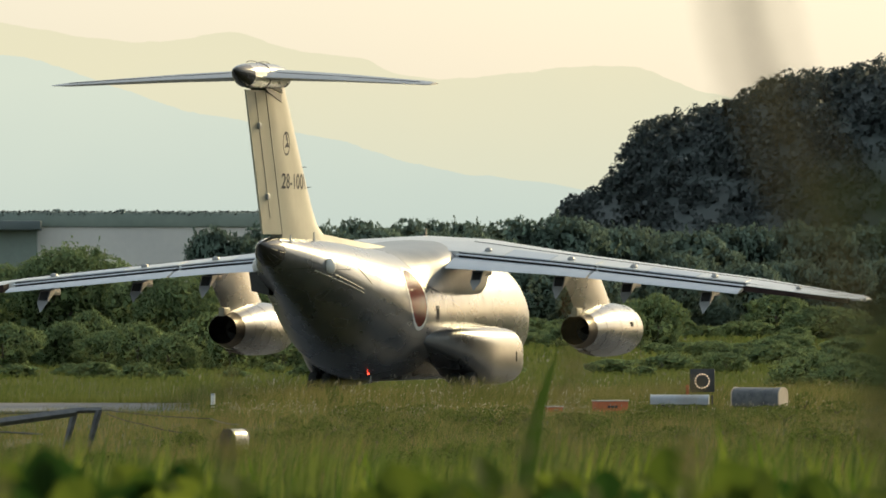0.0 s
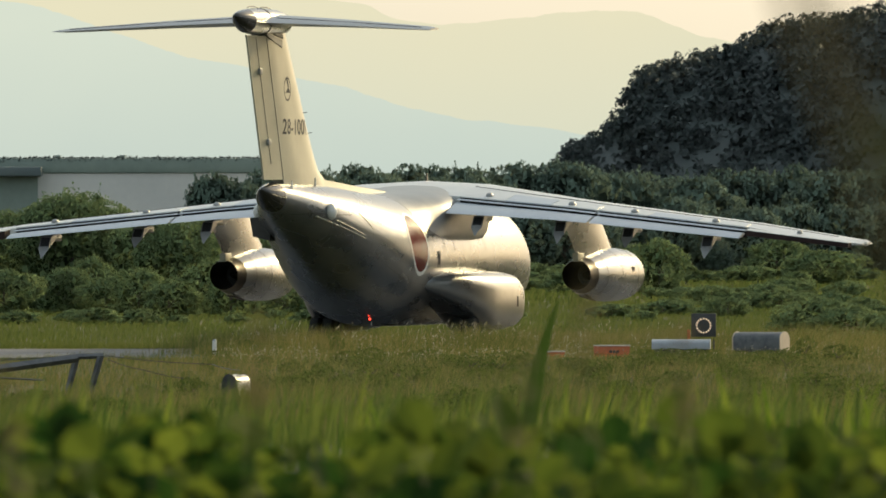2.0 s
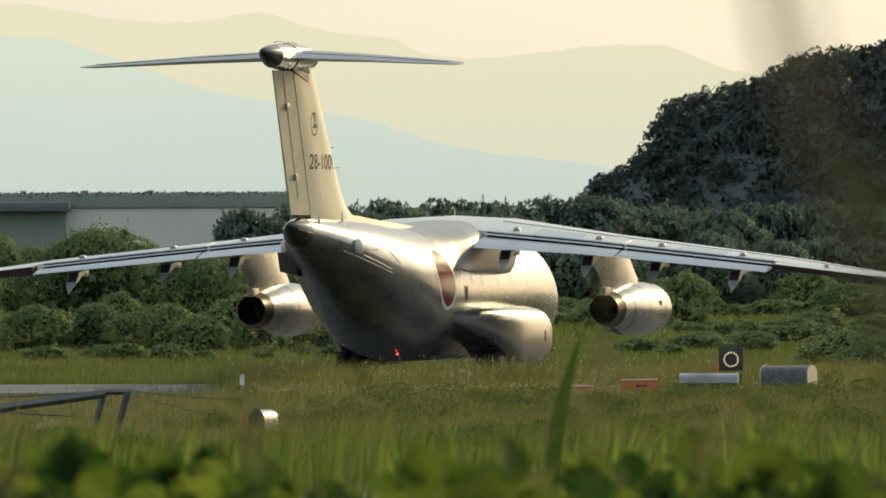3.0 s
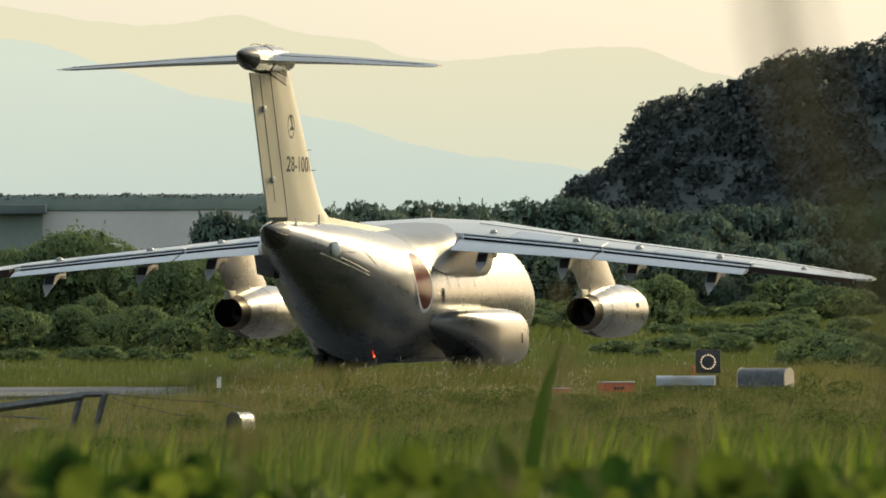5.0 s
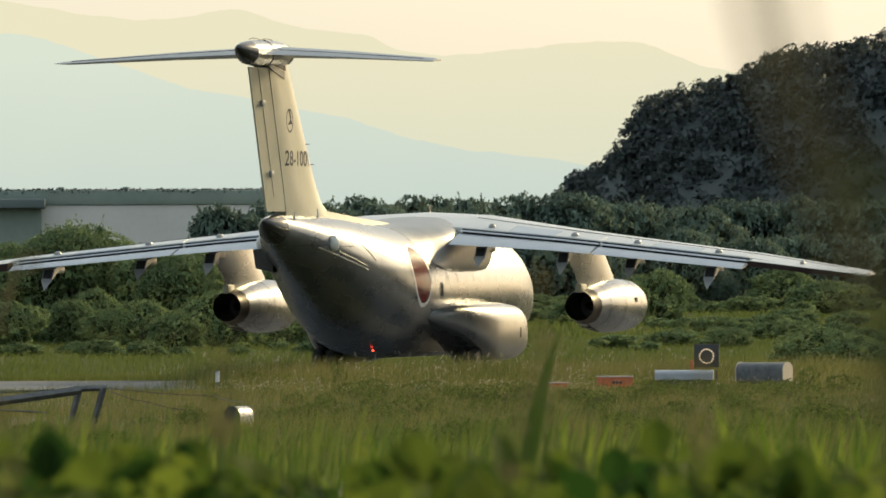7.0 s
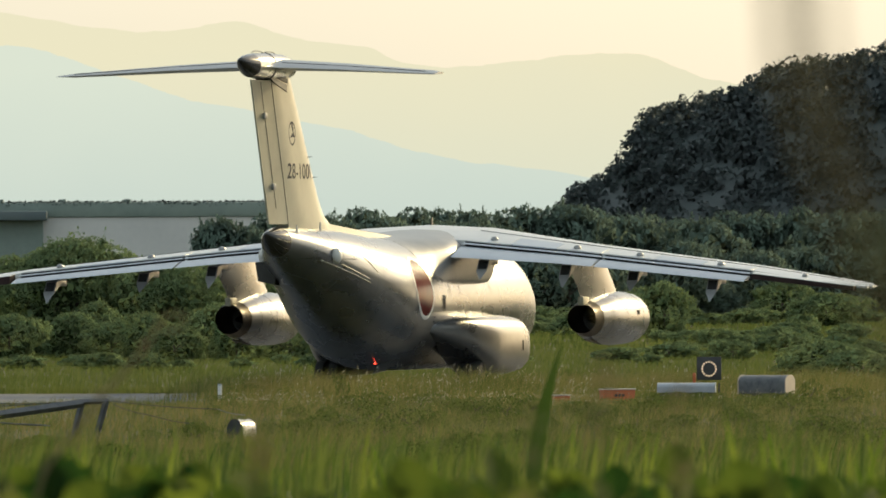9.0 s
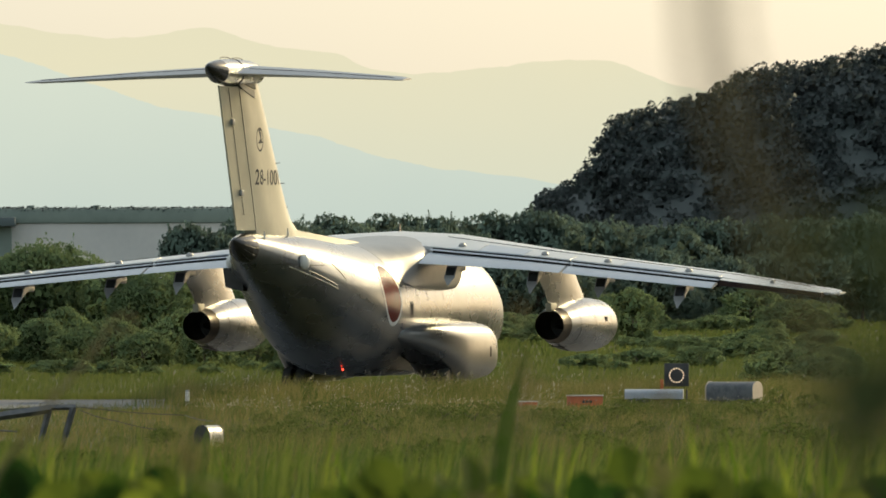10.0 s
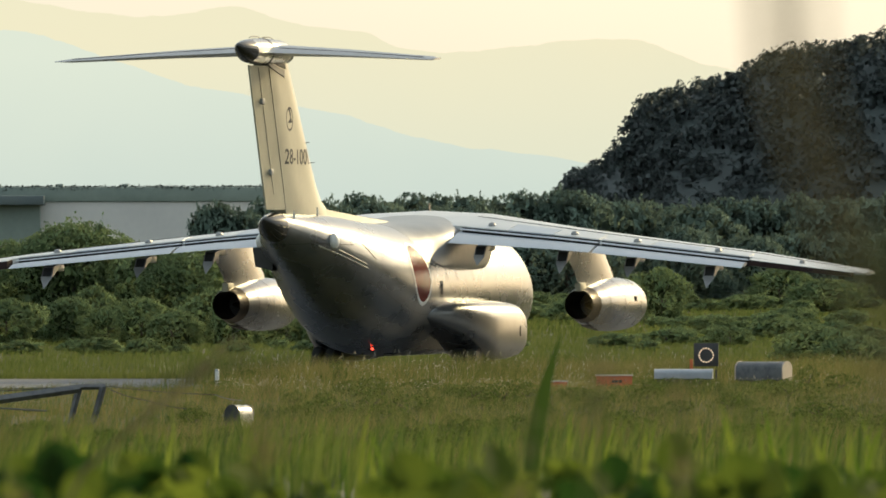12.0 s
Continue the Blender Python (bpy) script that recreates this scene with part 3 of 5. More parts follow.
    bmesh.ops.transform(bm, matrix=Matrix.Translation((0, 0, 9.55)), verts=bm.verts)
    part("bullet_seam", bm, GAP, bullet)
    for side in (1, -1):
        tp = [(0.0, 24.4, 27.55, 9.62, 9.52, 0.34), (2.5, 25.75, 27.95, 9.50, 9.42, 0.24), (5.3, 27.15, 28.45, 9.32, 9.27, 0.12), (5.59, 27.55, 28.51, 9.30, 9.26, 0.05)]
        rings = []
        for b in (0, 1.2, 2.5, 3.9, 5.3, 5.59):
            _, l, t, zl, zt, th = lerp_table(tp, b)
            rings.append(foil(at(l, side * b, zl), at(t, side * b, zt), th))
        tail = part("tailplane", loft(rings), TAIL_METAL, plane, "thin swept tailplane on top of the fin", 30)
        bm = bmesh.new()
        pts = []
        for b in (0.6, 2.0, 3.5, 5.2):
            _, l, t, zl, zt, th = lerp_table(tp, b)
            p = at(l, side * b, zl).lerp(at(t, side * b, zt), 0.7) + Vector((0, 0, 0.385 * th + 0.002))
            pts.append(p)
        tube(bm, pts, 0.012, n=4)
        part("elevator_seam", bm, GAP, tail)
        # dark shadowed recess plate where the tailplane pivots
        bm = bmesh.new()
        flank = lambda pts, out: [at(a, side * out, z) for a, z in pts]
        outline = ((26.65, 9.22), (26.2, 9.20), (25.0, 9.05), (25.0, 8.84), (26.35, 9.10))
        loft([flank(outline, 0.05), flank(outline, 0.232)], True, bm)
        part("pivot_plate", bm, SEAM, fin, "grey wedge-shaped plate below the tailplane")
        bm = bmesh.new()
        outline = ((26.19, 9.36), (24.9, 9.21), (24.87, 9.09), (26.05, 9.23))
        loft([flank(outline, 0.05), flank(outline, 0.225)], True, bm)
        part("pivot_slot", bm, GAP, fin, "dark slanting slot for the tailplane pivot")
        bm = bmesh.new()
        outline = ((26.25, 9.56), (24.86, 9.58), (24.86, 9.23), (26.15, 9.375))
        loft([flank(outline, 0.05), flank(outline, 0.24)], True, bm)
        part("pivot_fairing", bm, FIN_PAINT, fin, "pale flat fairing over the slot")


def make_gear(plane, side):
    gear = empty("main_gear")
    gear.parent = plane
    tagged(gear, "twin tandem main wheels under the fuselage pod")
    for a in (10.9, 12.3):
        for db in (-0.22, 0.22):
            bm = bmesh.new()
            prof = [(0.16, -0.13), (0.36, -0.15), (0.46, -0.12), (0.49, 0), (0.46, 0.12), (0.36, 0.15), (0.16, 0.13)]
            rings = [[at(a + math.cos(2 * math.pi * i / 24) * r, side * 2.2 + db + o, 0.49 + 0.045 + math.sin(2 * math.pi * i / 24) * r) for i in range(24)] for r, o in prof]
            part("wheel", loft(rings), RUBBER, gear, "black aircraft tyre")
        bm = bmesh.new()
        rod(bm, at(a, side * 2.2, 0.53), at(a - 0.3, side * 2.2, 1.4), 0.09)
        rod(bm, at(a, side * 2.2 - 0.3, 0.53), at(a, side * 2.2 + 0.3, 0.53), 0.06)
        part("gear_leg", bm, DARK_METAL, gear)


def make_aircraft():
    plane = empty("jet_transport_aircraft")
    tagged(plane, "bare-metal twin-jet military transport aircraft with a T-tail, seen from behind", "aircraft")
    stations = [0, 0.1, 0.35, 0.65, 1.0, 1.5, 2.2, 2.9, 3.6, 4.4, 5.2, 6.5, 8, 10, 12, 14, 15, 16, 16.8, 17.5, 18.2, 19, 19.8, 20.5, 21.2, 22, 22.7, 23.4, 24, 24.3, 24.6, 24.95, 25.30]
    hull = part("fuselage", loft([[hull_point(a, g) for g in range(0, 360, 6)] for a in stations]), SKIN, plane, "dull bare-metal fuselage sweeping up to the tail", 60)
    # tail cone
    ringc = 4.535
    bm = turned([(25.24, 0.438, 0), (25.30, 0.440, 0)])
    bmesh.ops.transform(bm, matrix=Matrix.Translation((0, 0, ringc)), verts=bm.verts)
    part("tail_collar", bm, SKIN, hull)
    bm = turned([(25.30, 0.432, 0), (25.65, 0.375, 0.02), (26.05, 0.23, 0.10), (26.38, 0.07, 0.21), (26.44, 0.002, 0.24)])
    bmesh.ops.transform(bm, matrix=Matrix.Translation((0, 0, ringc)), verts=bm.verts)
    part("tail_cone", bm, RADOME, hull, "black glossy ribbed tail cone")
    bm = bmesh.new()
    for g in range(-60, 241, 30):
        if -20 < g < 0:
            continue
        p = [Vector((math.cos(radians(g)) * r, 16 - a, ringc + z + math.sin(radians(g)) * r)) for a, r, z in ((25.31, 0.436, 0), (25.65, 0.379, 0.02), (26.05, 0.234, 0.10))]
        tube(bm, p, 0.006, n=4)
    part("cone_rib", bm, DARK_METAL, hull, "fine ribs on the tail cone")
    # national roundel on the side
    for side in (1, -1):
        for r0, r1, mat, lift, label in ((0.0, 0.88, RED_PAINT, 0.008, "dark red disc"), (0.88, 1.0, WHITE_PAINT, 0.010, "white ring round the disc")):
            bm = bmesh.new()
            rings = []
            for i in range(7):
                r = r0 + (r1 - r0) * i / 6
                ring = []
                for k in range(36):
                    a = 16.36 + 0.92 * r * math.cos(2 * math.pi * k / 36)
                    s = r * math.sin(2 * math.pi * k / 36)
                    g = 14.5 + math.degrees(s / 1.95)
                    p = hull_point(a, g)
                    p += (p - at(a, 0, 2.75)).normalized() * lift
                    if side < 0:
                        p.x = -p.x
                    ring.append(bm.verts.new(p))
                rings.append(ring)
            for a, b in zip(rings, rings[1:]):
                for k in range(36):
                    bm.faces.new((a[k], a[(k + 1) % 36], b[(k + 1) % 36], b[k]))
            bmesh.ops.remove_doubles(bm, verts=bm.verts, dist=0.0005)
            part("insignia_disc" if r0 == 0 else "insignia_ring", bm, mat, hull, label, 70)
    # skin seams
    for a in (17.9, 20.2, 22.4, 23.9):
        part("skin_seam", hull_patch(a - 0.005, a + 0.005, -60, 80, 0.004, 1, 20), SEAM, hull)
    bm = bmesh.new()
    for i in range(24):
        a0, a1 = 21.6 + i * 0.17, 21.6 + (i + 1) * 0.17
        mid = lambda a: math.degrees(math.asin(max(-0.99, min(0.99, (4.05 - (smooth_table(HULL, a)[1] + smooth_table(HULL, a)[2]) / 2) / ((smooth_table(HULL, a)[2] - smooth_table(HULL, a)[1]) / 2)))))
        vs = [hull_point(a, mid(a) + d) * 1.0 + Vector((0.004, 0, 0)) for a, d in ((a0, -0.5), (a1, -0.5), (a1, 0.5), (a0, 0.5))]
        bm.faces.new([bm.verts.new(v) for v in vs])
    part("door_seam", bm, GAP, hull, "dark seam of the rear door")
    # small window, doubler ribs and the plate on the far side
    part("side_window", hull_patch(14.30, 14.52, -4, 5, 0.006, 3, 3), GAP, hull, "small dark side window")
    part("window_frame", hull_patch(14.22, 14.60, -6.5, 7.5, 0.003, 3, 4), SEAM, hull)
    for a in (9.0, 10.7, 12.5, 13.6):
        part("doubler_rib", hull_patch(a - 0.03, a + 0.03, 8, 24, 0.02, 1, 6), SKIN, hull)
    for a in (8.2, 11.6, 15.1, 16.9):
        part("skin_seam", hull_patch(a - 0.005, a + 0.005, -50, 60, 0.004, 1, 20), SEAM, hull)
    for g in (-22, 28):
        part("lap_seam", hull_patch(7.0, 21.0, g - 0.12, g + 0.12, 0.004, 26, 1), SEAM, hull)
    bm = bmesh.new()
    loft([[at(a, -0.7, 4.02), at(a, -1.30, 3.95), at(a, -1.22, 3.42), at(a, -0.7, 3.30)] for a in (22.6, 23.1)], True, bm)
    part("air_brake_plate", bm, DARK_METAL, hull, "dark plate standing off the far side")
    # blister, strakes and aerials
    for side in (1, -1):
        p = hull_point(22.9, 6) if side > 0 else hull_point(22.9, 174)
        bm = bmesh.new()
        bmesh.ops.create_uvsphere(bm, u_segments=20, v_segments=12, radius=1)
        for v in bm.verts:
            v.co = Vector((v.co.x * 0.16, v.co.y * 0.26, v.co.z * 0.24)) + p
        part("blister", bm, WHITE_PAINT, hull, "smooth pale blister")
        for a0, g0, a1, g1 in ((23.7, -18, 20.7, -12), (22.6, -8, 20.8, -8)):
            bm = bmesh.new()
            pts = [hull_point(a0 + (a1 - a0) * k / 6, (g0 + (g1 - g0) * k / 6) if side > 0 else 180 - (g0 + (g1 - g0) * k / 6)) for k in range(7)]
            tube(bm, pts, 0.026, n=6)
            part("strake", bm, FIN_PAINT, hull, "thin slanting strake")
        bm = bmesh.new()
        pts = [hull_point(21.0 - 0.8 * k / 4, (22 - 14 * k / 4) if side > 0 else 180 - (22 - 14 * k / 4)) for k in range(5)]
        tube(bm, pts, 0.012, n=5)
        part("drip_strip", bm, FIN_PAINT, hull)
    bm = bmesh.new()
    loft([[at(8.78, -0.02, 4.92), at(8.78, 0.02, 4.92), at(8.45, 0.02, 4.92), at(8.45, -0.02, 4.92)],
          [at(8.72, -0.01, 5.32), at(8.72, 0.01, 5.32), at(8.60, 0.01, 5.32), at(8.60, -0.01, 5.32)]], True, bm)
    part("blade_aerial", bm, DARK_METAL, hull, "upright blade aerial")
    for a, h in ((22.28, 0.18), (24.7, 0.08)):
        bm = bmesh.new()
        rod(bm, at(a, 0.42, 4.70), at(a, 0.42, 4.95 + h), 0.045, 0.02)
        part("roof_vent", bm, WHITE_PAINT, hull)
    # dorsal fillet and wing-root fairing
    part("dorsal_ridge", loft([[at(a, -w, 4.62), at(a, -w * 0.7, z - 0.04), at(a, 0, z), at(a, w * 0.7, z - 0.04), at(a, w, 4.62)] for a, w, z in
                               ((12.9, 0.08, 4.74), (14, 0.18, 4.80), (17, 0.25, 4.93), (19.5, 0.29, 5.06), (21.5, 0.32, 5.16))]), FIN_PAINT, hull, "pale dorsal ridge running to the fin")
    rings = []
    # station, how far it fills out to the wing, crest, lower lip
    root = [(6.5, 0.0, 4.70, 4.25), (7.0, 0.45, 4.78, 4.2), (7.6, 0.85, 4.90, 4.1), (8.3, 1.0, 4.97, 3.95), (8.8, 1.0, 5.0, 3.52), (9.3, 1.0, 5.0, 3.33), (10.4, 1.0, 4.95, 3.28), (12.2, 1.0, 4.82, 3.27),
            (13.0, 0.95, 4.76, 3.29), (13.5, 0.78, 4.74, 3.33), (14.0, 0.52, 4.73, 3.40), (14.5, 0.28, 4.72, 3.50), (15.0, 0.11, 4.715, 3.62), (15.5, 0.0, 4.712, 3.75)]
    for a, fill, zt, lo in root:
        _, bot, top, w, _f = smooth_table(HULL, a)

        def skin_x(z):
            return w * math.sqrt(max(0.0, 1 - ((z - (bot + top) / 2) / ((top - bot) / 2)) ** 2))
        half = []
        for u, wide in ((0.015, 0.30), (0.04, 0.52), (0.09, 0.72), (0.16, 0.85), (0.25, 0.93), (0.36, 0.98), (0.50, 1.0), (0.64, 1.0), (0.78, 0.995), (0.90, 0.985), (0.97, 0.965)):
            z = zt - (zt - lo) * u
            half.append((skin_x(z) + max(0.0, wide * 2.0 - skin_x(z)) * fill * (1 - u ** 3 * (1.15 - fill)) + 0.008, z))
        half.append((skin_x(lo) - 0.12, lo - 0.02))
        rings.append([at(a, 0, zt)] + [at(a, x, z) for x, z in half] + [at(a, -x, z) for x, z in half[::-1]])
    part("wing_root_fairing", loft(rings), FAIRING, hull, "smooth fairing round the wing root", 60)
    # wheel pods
    for side in (1, -1):
        rings = []
        for a, w, lo, hi, b in ((7.1, 0.06, 1.25, 1.5, 2.0), (7.22, 0.45, 0.98, 1.90, 2.0), (7.55, 0.74, 0.76, 2.14, 2.02), (8.3, 0.85, 0.64, 2.30, 2.04), (9.4, 0.87, 0.58, 2.37, 2.04), (10.6, 0.86, 0.56, 2.38, 2.03),
                                (11.2, 0.85, 0.56, 2.38, 2.02), (11.5, 0.84, 0.62, 2.38, 2.01), (12.1, 0.80, 0.88, 2.38, 1.98), (12.8, 0.74, 1.14, 2.37, 1.94), (13.5, 0.65, 1.38, 2.35, 1.88), (14.2, 0.51, 1.58, 2.30, 1.80),
                                (14.8, 0.34, 1.74, 2.22, 1.74), (15.25, 0.17, 1.86, 2.12, 1.70), (15.45, 0.05, 1.93, 2.03, 1.68)):
            ring = []
            for g in range(0, 360, 10):
                ca, sa = math.cos(radians(g)), math.sin(radians(g))
                ring.append(at(a, side * (b + math.copysign(abs(ca) ** 0.60, ca) * w), (lo + hi) / 2 + math.copysign(abs(sa) ** 0.62, sa) * (hi - lo) / 2))
            rings.append(ring)
        pod = part("wheel_pod", loft(rings), SKIN, hull, "bulging bare-metal wheel pod", 60)
        bm = bmesh.new()
        box(bm, side * 2.82, side * 2.915, 16 - 8.95, 16 - 8.80, 1.30, 1.62, bevel=0.03)
        part("pod_inlet", bm, GAP, pod, "small dark inlet")
        make_gear(plane, side)
    bm = bmesh.new()
    bmesh.ops.create_uvsphere(bm, u_segments=12, v_segments=8, radius=0.034)
    bmesh.ops.translate(bm, verts=bm.verts, vec=at(17.2, 0.62, 0.99))
    part("beacon_lamp", bm, BEACON, hull, "lit red anti-collision beacon")
    for side in (1, -1):
        make_wing(plane, side)
        make_engine(plane, side)
    make_fin(plane)
    # nose gear
    ng = empty("nose_gear")
    ng.parent = plane
    bm = bmesh.new()
    rod(bm, at(2.6, 0, 0.4), at(2.4, 0, 1.3), 0.08)
    part("gear_leg", bm, DARK_METAL, ng)
    for db in (-0.2, 0.2):
        bm = bmesh.new()
        rings = [[at(2.6 + math.cos(2 * math.pi * i / 20) * r, db + o, 0.445 + math.sin(2 * math.pi * i / 20) * r) for i in range(20)] for r, o in
                 ((0.14, -0.09), (0.34, -0.11), (0.40, 0), (0.34, 0.11), (0.14, 0.09))]
        part("wheel", loft(rings), RUBBER, ng)
    plane.matrix_world = pose(0, 300, 0, 0, 0, -15.86)
    return plane


aircraft = make_aircraft()


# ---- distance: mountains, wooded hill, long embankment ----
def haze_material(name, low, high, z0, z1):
    """A far slope that glows, its emission colours painting in the haze before it."""
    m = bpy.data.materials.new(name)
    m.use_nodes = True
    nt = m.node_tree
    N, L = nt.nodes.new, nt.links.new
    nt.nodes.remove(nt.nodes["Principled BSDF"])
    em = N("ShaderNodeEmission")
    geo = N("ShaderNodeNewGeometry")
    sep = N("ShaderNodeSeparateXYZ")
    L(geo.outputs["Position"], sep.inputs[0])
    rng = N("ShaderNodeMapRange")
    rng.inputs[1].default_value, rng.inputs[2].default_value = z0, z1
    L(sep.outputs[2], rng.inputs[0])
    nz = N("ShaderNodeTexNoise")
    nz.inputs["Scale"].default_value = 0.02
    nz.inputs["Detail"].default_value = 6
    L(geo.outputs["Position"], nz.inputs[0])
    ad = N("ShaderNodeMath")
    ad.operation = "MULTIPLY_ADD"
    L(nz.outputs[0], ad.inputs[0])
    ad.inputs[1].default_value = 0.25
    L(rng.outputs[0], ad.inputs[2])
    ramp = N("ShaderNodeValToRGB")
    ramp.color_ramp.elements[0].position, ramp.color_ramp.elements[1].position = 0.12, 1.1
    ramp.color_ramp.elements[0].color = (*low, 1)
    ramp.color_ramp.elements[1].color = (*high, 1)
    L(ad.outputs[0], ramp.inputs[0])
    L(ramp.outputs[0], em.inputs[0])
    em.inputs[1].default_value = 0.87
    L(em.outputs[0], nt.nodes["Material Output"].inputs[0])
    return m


def make_mountain(outline, y, material, label):
    """A far range: a sloping face up to its ridge line."""
    lo, hi = outline[0][0], outline[-1][0]
    n = 240
    verts, faces = [], []
    for i in range(n + 1):
        x = lo + (hi - lo) * i / n
        z = smooth_table(outline, x)[1] + 1.0 * noise.noise(Vector((x * 0.08, y, 0))) + 0.5 * noise.noise(Vector((x * 0.25, y, 5)))
        verts += [(x, y - 60, -5), (x, y - 25, z * 0.5), (x, y, z), (x, y + 40, z * 0.4)]
    for i in range(n):
        for k in range(3):
            faces.append((i * 4 + k, i * 4 + 4 + k, i * 4 + 5 + k, i * 4 + 1 + k))
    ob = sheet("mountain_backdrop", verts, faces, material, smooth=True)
    tagged(ob, label, "mountains", kind="structure")


RIDGE_NEAR = [(-258.93, 109.37), (-199.14, 105.52), (-163.27, 101.06), (-148.68, 100.28), (-133.86, 97.83), (-114.96, 91.05), (-100.13, 86.2), (-81.24, 79.18), (-69.28, 76.02), (-54.69, 74.05), (-26.95, 67.95), (-9.26, 64.52), (5.33, 60.39), (17.29, 56.27), (47.19, 50.17), (75.88, 47.17), (99.8, 43.24), (171.55, 35.75), (315.04, 30.35)]
RIDGE_FAR = [(-286.03, 138.93), (-206.78, 128.02), (-164.51, 125.19), (-127.52, 118.96), (-93.18, 116.96), (-58.83, 121.56), (-42.98, 116.74), (-29.77, 112.98), (-11.28, 110.79), (1.93, 109.15), (15.14, 102.75), (28.35, 100.58), (38.91, 99.48), (57.41, 100.98), (73.26, 102.5), (89.11, 104.54), (104.96, 105.53), (123.45, 105.98), (136.66, 103.28), (149.87, 97.94), (163.08, 93.39), (178.93, 90.94), (215.92, 94.48), (268.75, 99.53), (348.01, 91.26)]
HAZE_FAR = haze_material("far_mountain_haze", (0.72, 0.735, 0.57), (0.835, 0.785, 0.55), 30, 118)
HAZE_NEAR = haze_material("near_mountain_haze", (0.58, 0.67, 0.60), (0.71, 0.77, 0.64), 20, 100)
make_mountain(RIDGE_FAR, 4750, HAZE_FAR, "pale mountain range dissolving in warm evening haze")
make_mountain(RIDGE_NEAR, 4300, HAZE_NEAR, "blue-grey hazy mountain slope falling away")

# the wooded hill's skyline: x and height
HILL_LINE = [(21.95, 8.81), (35.29, 11.87), (40.19, 15.18), (41.52, 17.63), (44.75, 19.28), (49.2, 21.15), (49.87, 23.15), (52.42, 28.7), (54.98, 31.8), (59.54, 34.23), (66.0, 36.21), (70.44, 37.3), (75.56, 38.61), (79.45, 41.04), (85.24, 43.02), (91.69, 43.44), (95.58, 44.09), (98.59, 44.74), (113.16, 47.35), (135.41, 48.36), (168.78, 43.77), (213.27, 21.33), (246.64, 5.61)]


def hill_z(x, y):
    top = max(0.0, smooth_table(HILL_LINE, max(HILL_LINE[0][0], min(HILL_LINE[-1][0], x)))[1])
    k = max(0.0, min(1.0, (y - 1880) / 120.0))
    b = max(0.0, min(1.0, (2140 - y) / 120.0))
    return top * (k * k * (3 - 2 * k)) ** 0.7 * (b * b * (3 - 2 * b)) + 0.8 * noise.noise(Vector((x * 0.1, y * 0.1, 0)))


def leaf_cards(rng, size, pts, centre=None):
    """Small bent leaf clumps round the given points, shaded as one soft crown."""
    verts, faces, normals = [], [], []
    for p in pts:
        d = (p - centre).normalized() if centre is not None else Vector((0, -0.5, 0.85))
        d = (d + Vector((rng.gauss(0, 0.15), rng.gauss(0, 0.15), rng.gauss(0, 0.15)))).normalized()
        normals += [tuple(d)] * 4
        u = Vector((rng.gauss(0, 1), rng.gauss(0, 1), rng.gauss(0, 1))).normalized()
        v = u.orthogonal().normalized()
        w = u.cross(v)
        s = size * rng.uniform(0.6, 1.4)
        i = len(verts)
        verts += [p + v * s, p + w * s * 0.8 + u * s * 0.25, p - v * s * 0.9, p - w * s * 0.7 + u * s * 0.2]
        faces.append((i, i + 1, i + 2, i + 3))
    return verts, faces, normals


def crown_points(rng, n, w, h, lobes=9, low=0.28):
    """Points near the skin of a lumpy crown whose foot is at 0."""
    cs = []
    for i in range(lobes):
        a = rng.uniform(0, 6.283)
        r = rng.uniform(0.1, 0.62) * w / 2
        z = h * rng.uniform(low, 0.80)
        cs.append((Vector((math.cos(a) * r, math.sin(a) * r, z)), rng.uniform(0.20, 0.36) * w, rng.uniform(0.16, 0.24) * h))
    cs.append((Vector((0, 0, h * 0.78)), 0.22 * w, 0.20 * h))
    out = []
    while len(out) < n:
        k = rng.randrange(len(cs))
        c, rw, rh = cs[k]
        d = Vector((rng.gauss(0, 1), rng.gauss(0, 1), rng.gauss(0, 1))).normalized() * rng.uniform(0.9, 1.08)
        p = c + Vector((d.x * rw, d.y * rw, d.z * rh))
        buried = False
        for j, (q, qw, qh) in enumerate(cs):
            if j != k and ((p.x - q.x) / qw) ** 2 + ((p.y - q.y) / qw) ** 2 + ((p.z - q.z) / qh) ** 2 < 0.72:
                buried = True
                break
        if not buried:
            out.append(p)
            # here and there a spray of leaves sticks out of the crown
            if rng.random() < 0.004:
                way = (d + Vector((0, 0, 0.5)) + Vector((rng.gauss(0, 0.3), rng.gauss(0, 0.3), 0))).normalized()
                reach = rng.uniform(0.05, 0.12) * h
                for _ in range(16):
                    k2 = rng.random()
                    out.append(p + way * reach * k2 + Vector((rng.gauss(0, 1), rng.gauss(0, 1), rng.gauss(0, 1))) * 0.018 * h * (1.3 - k2))
    return out


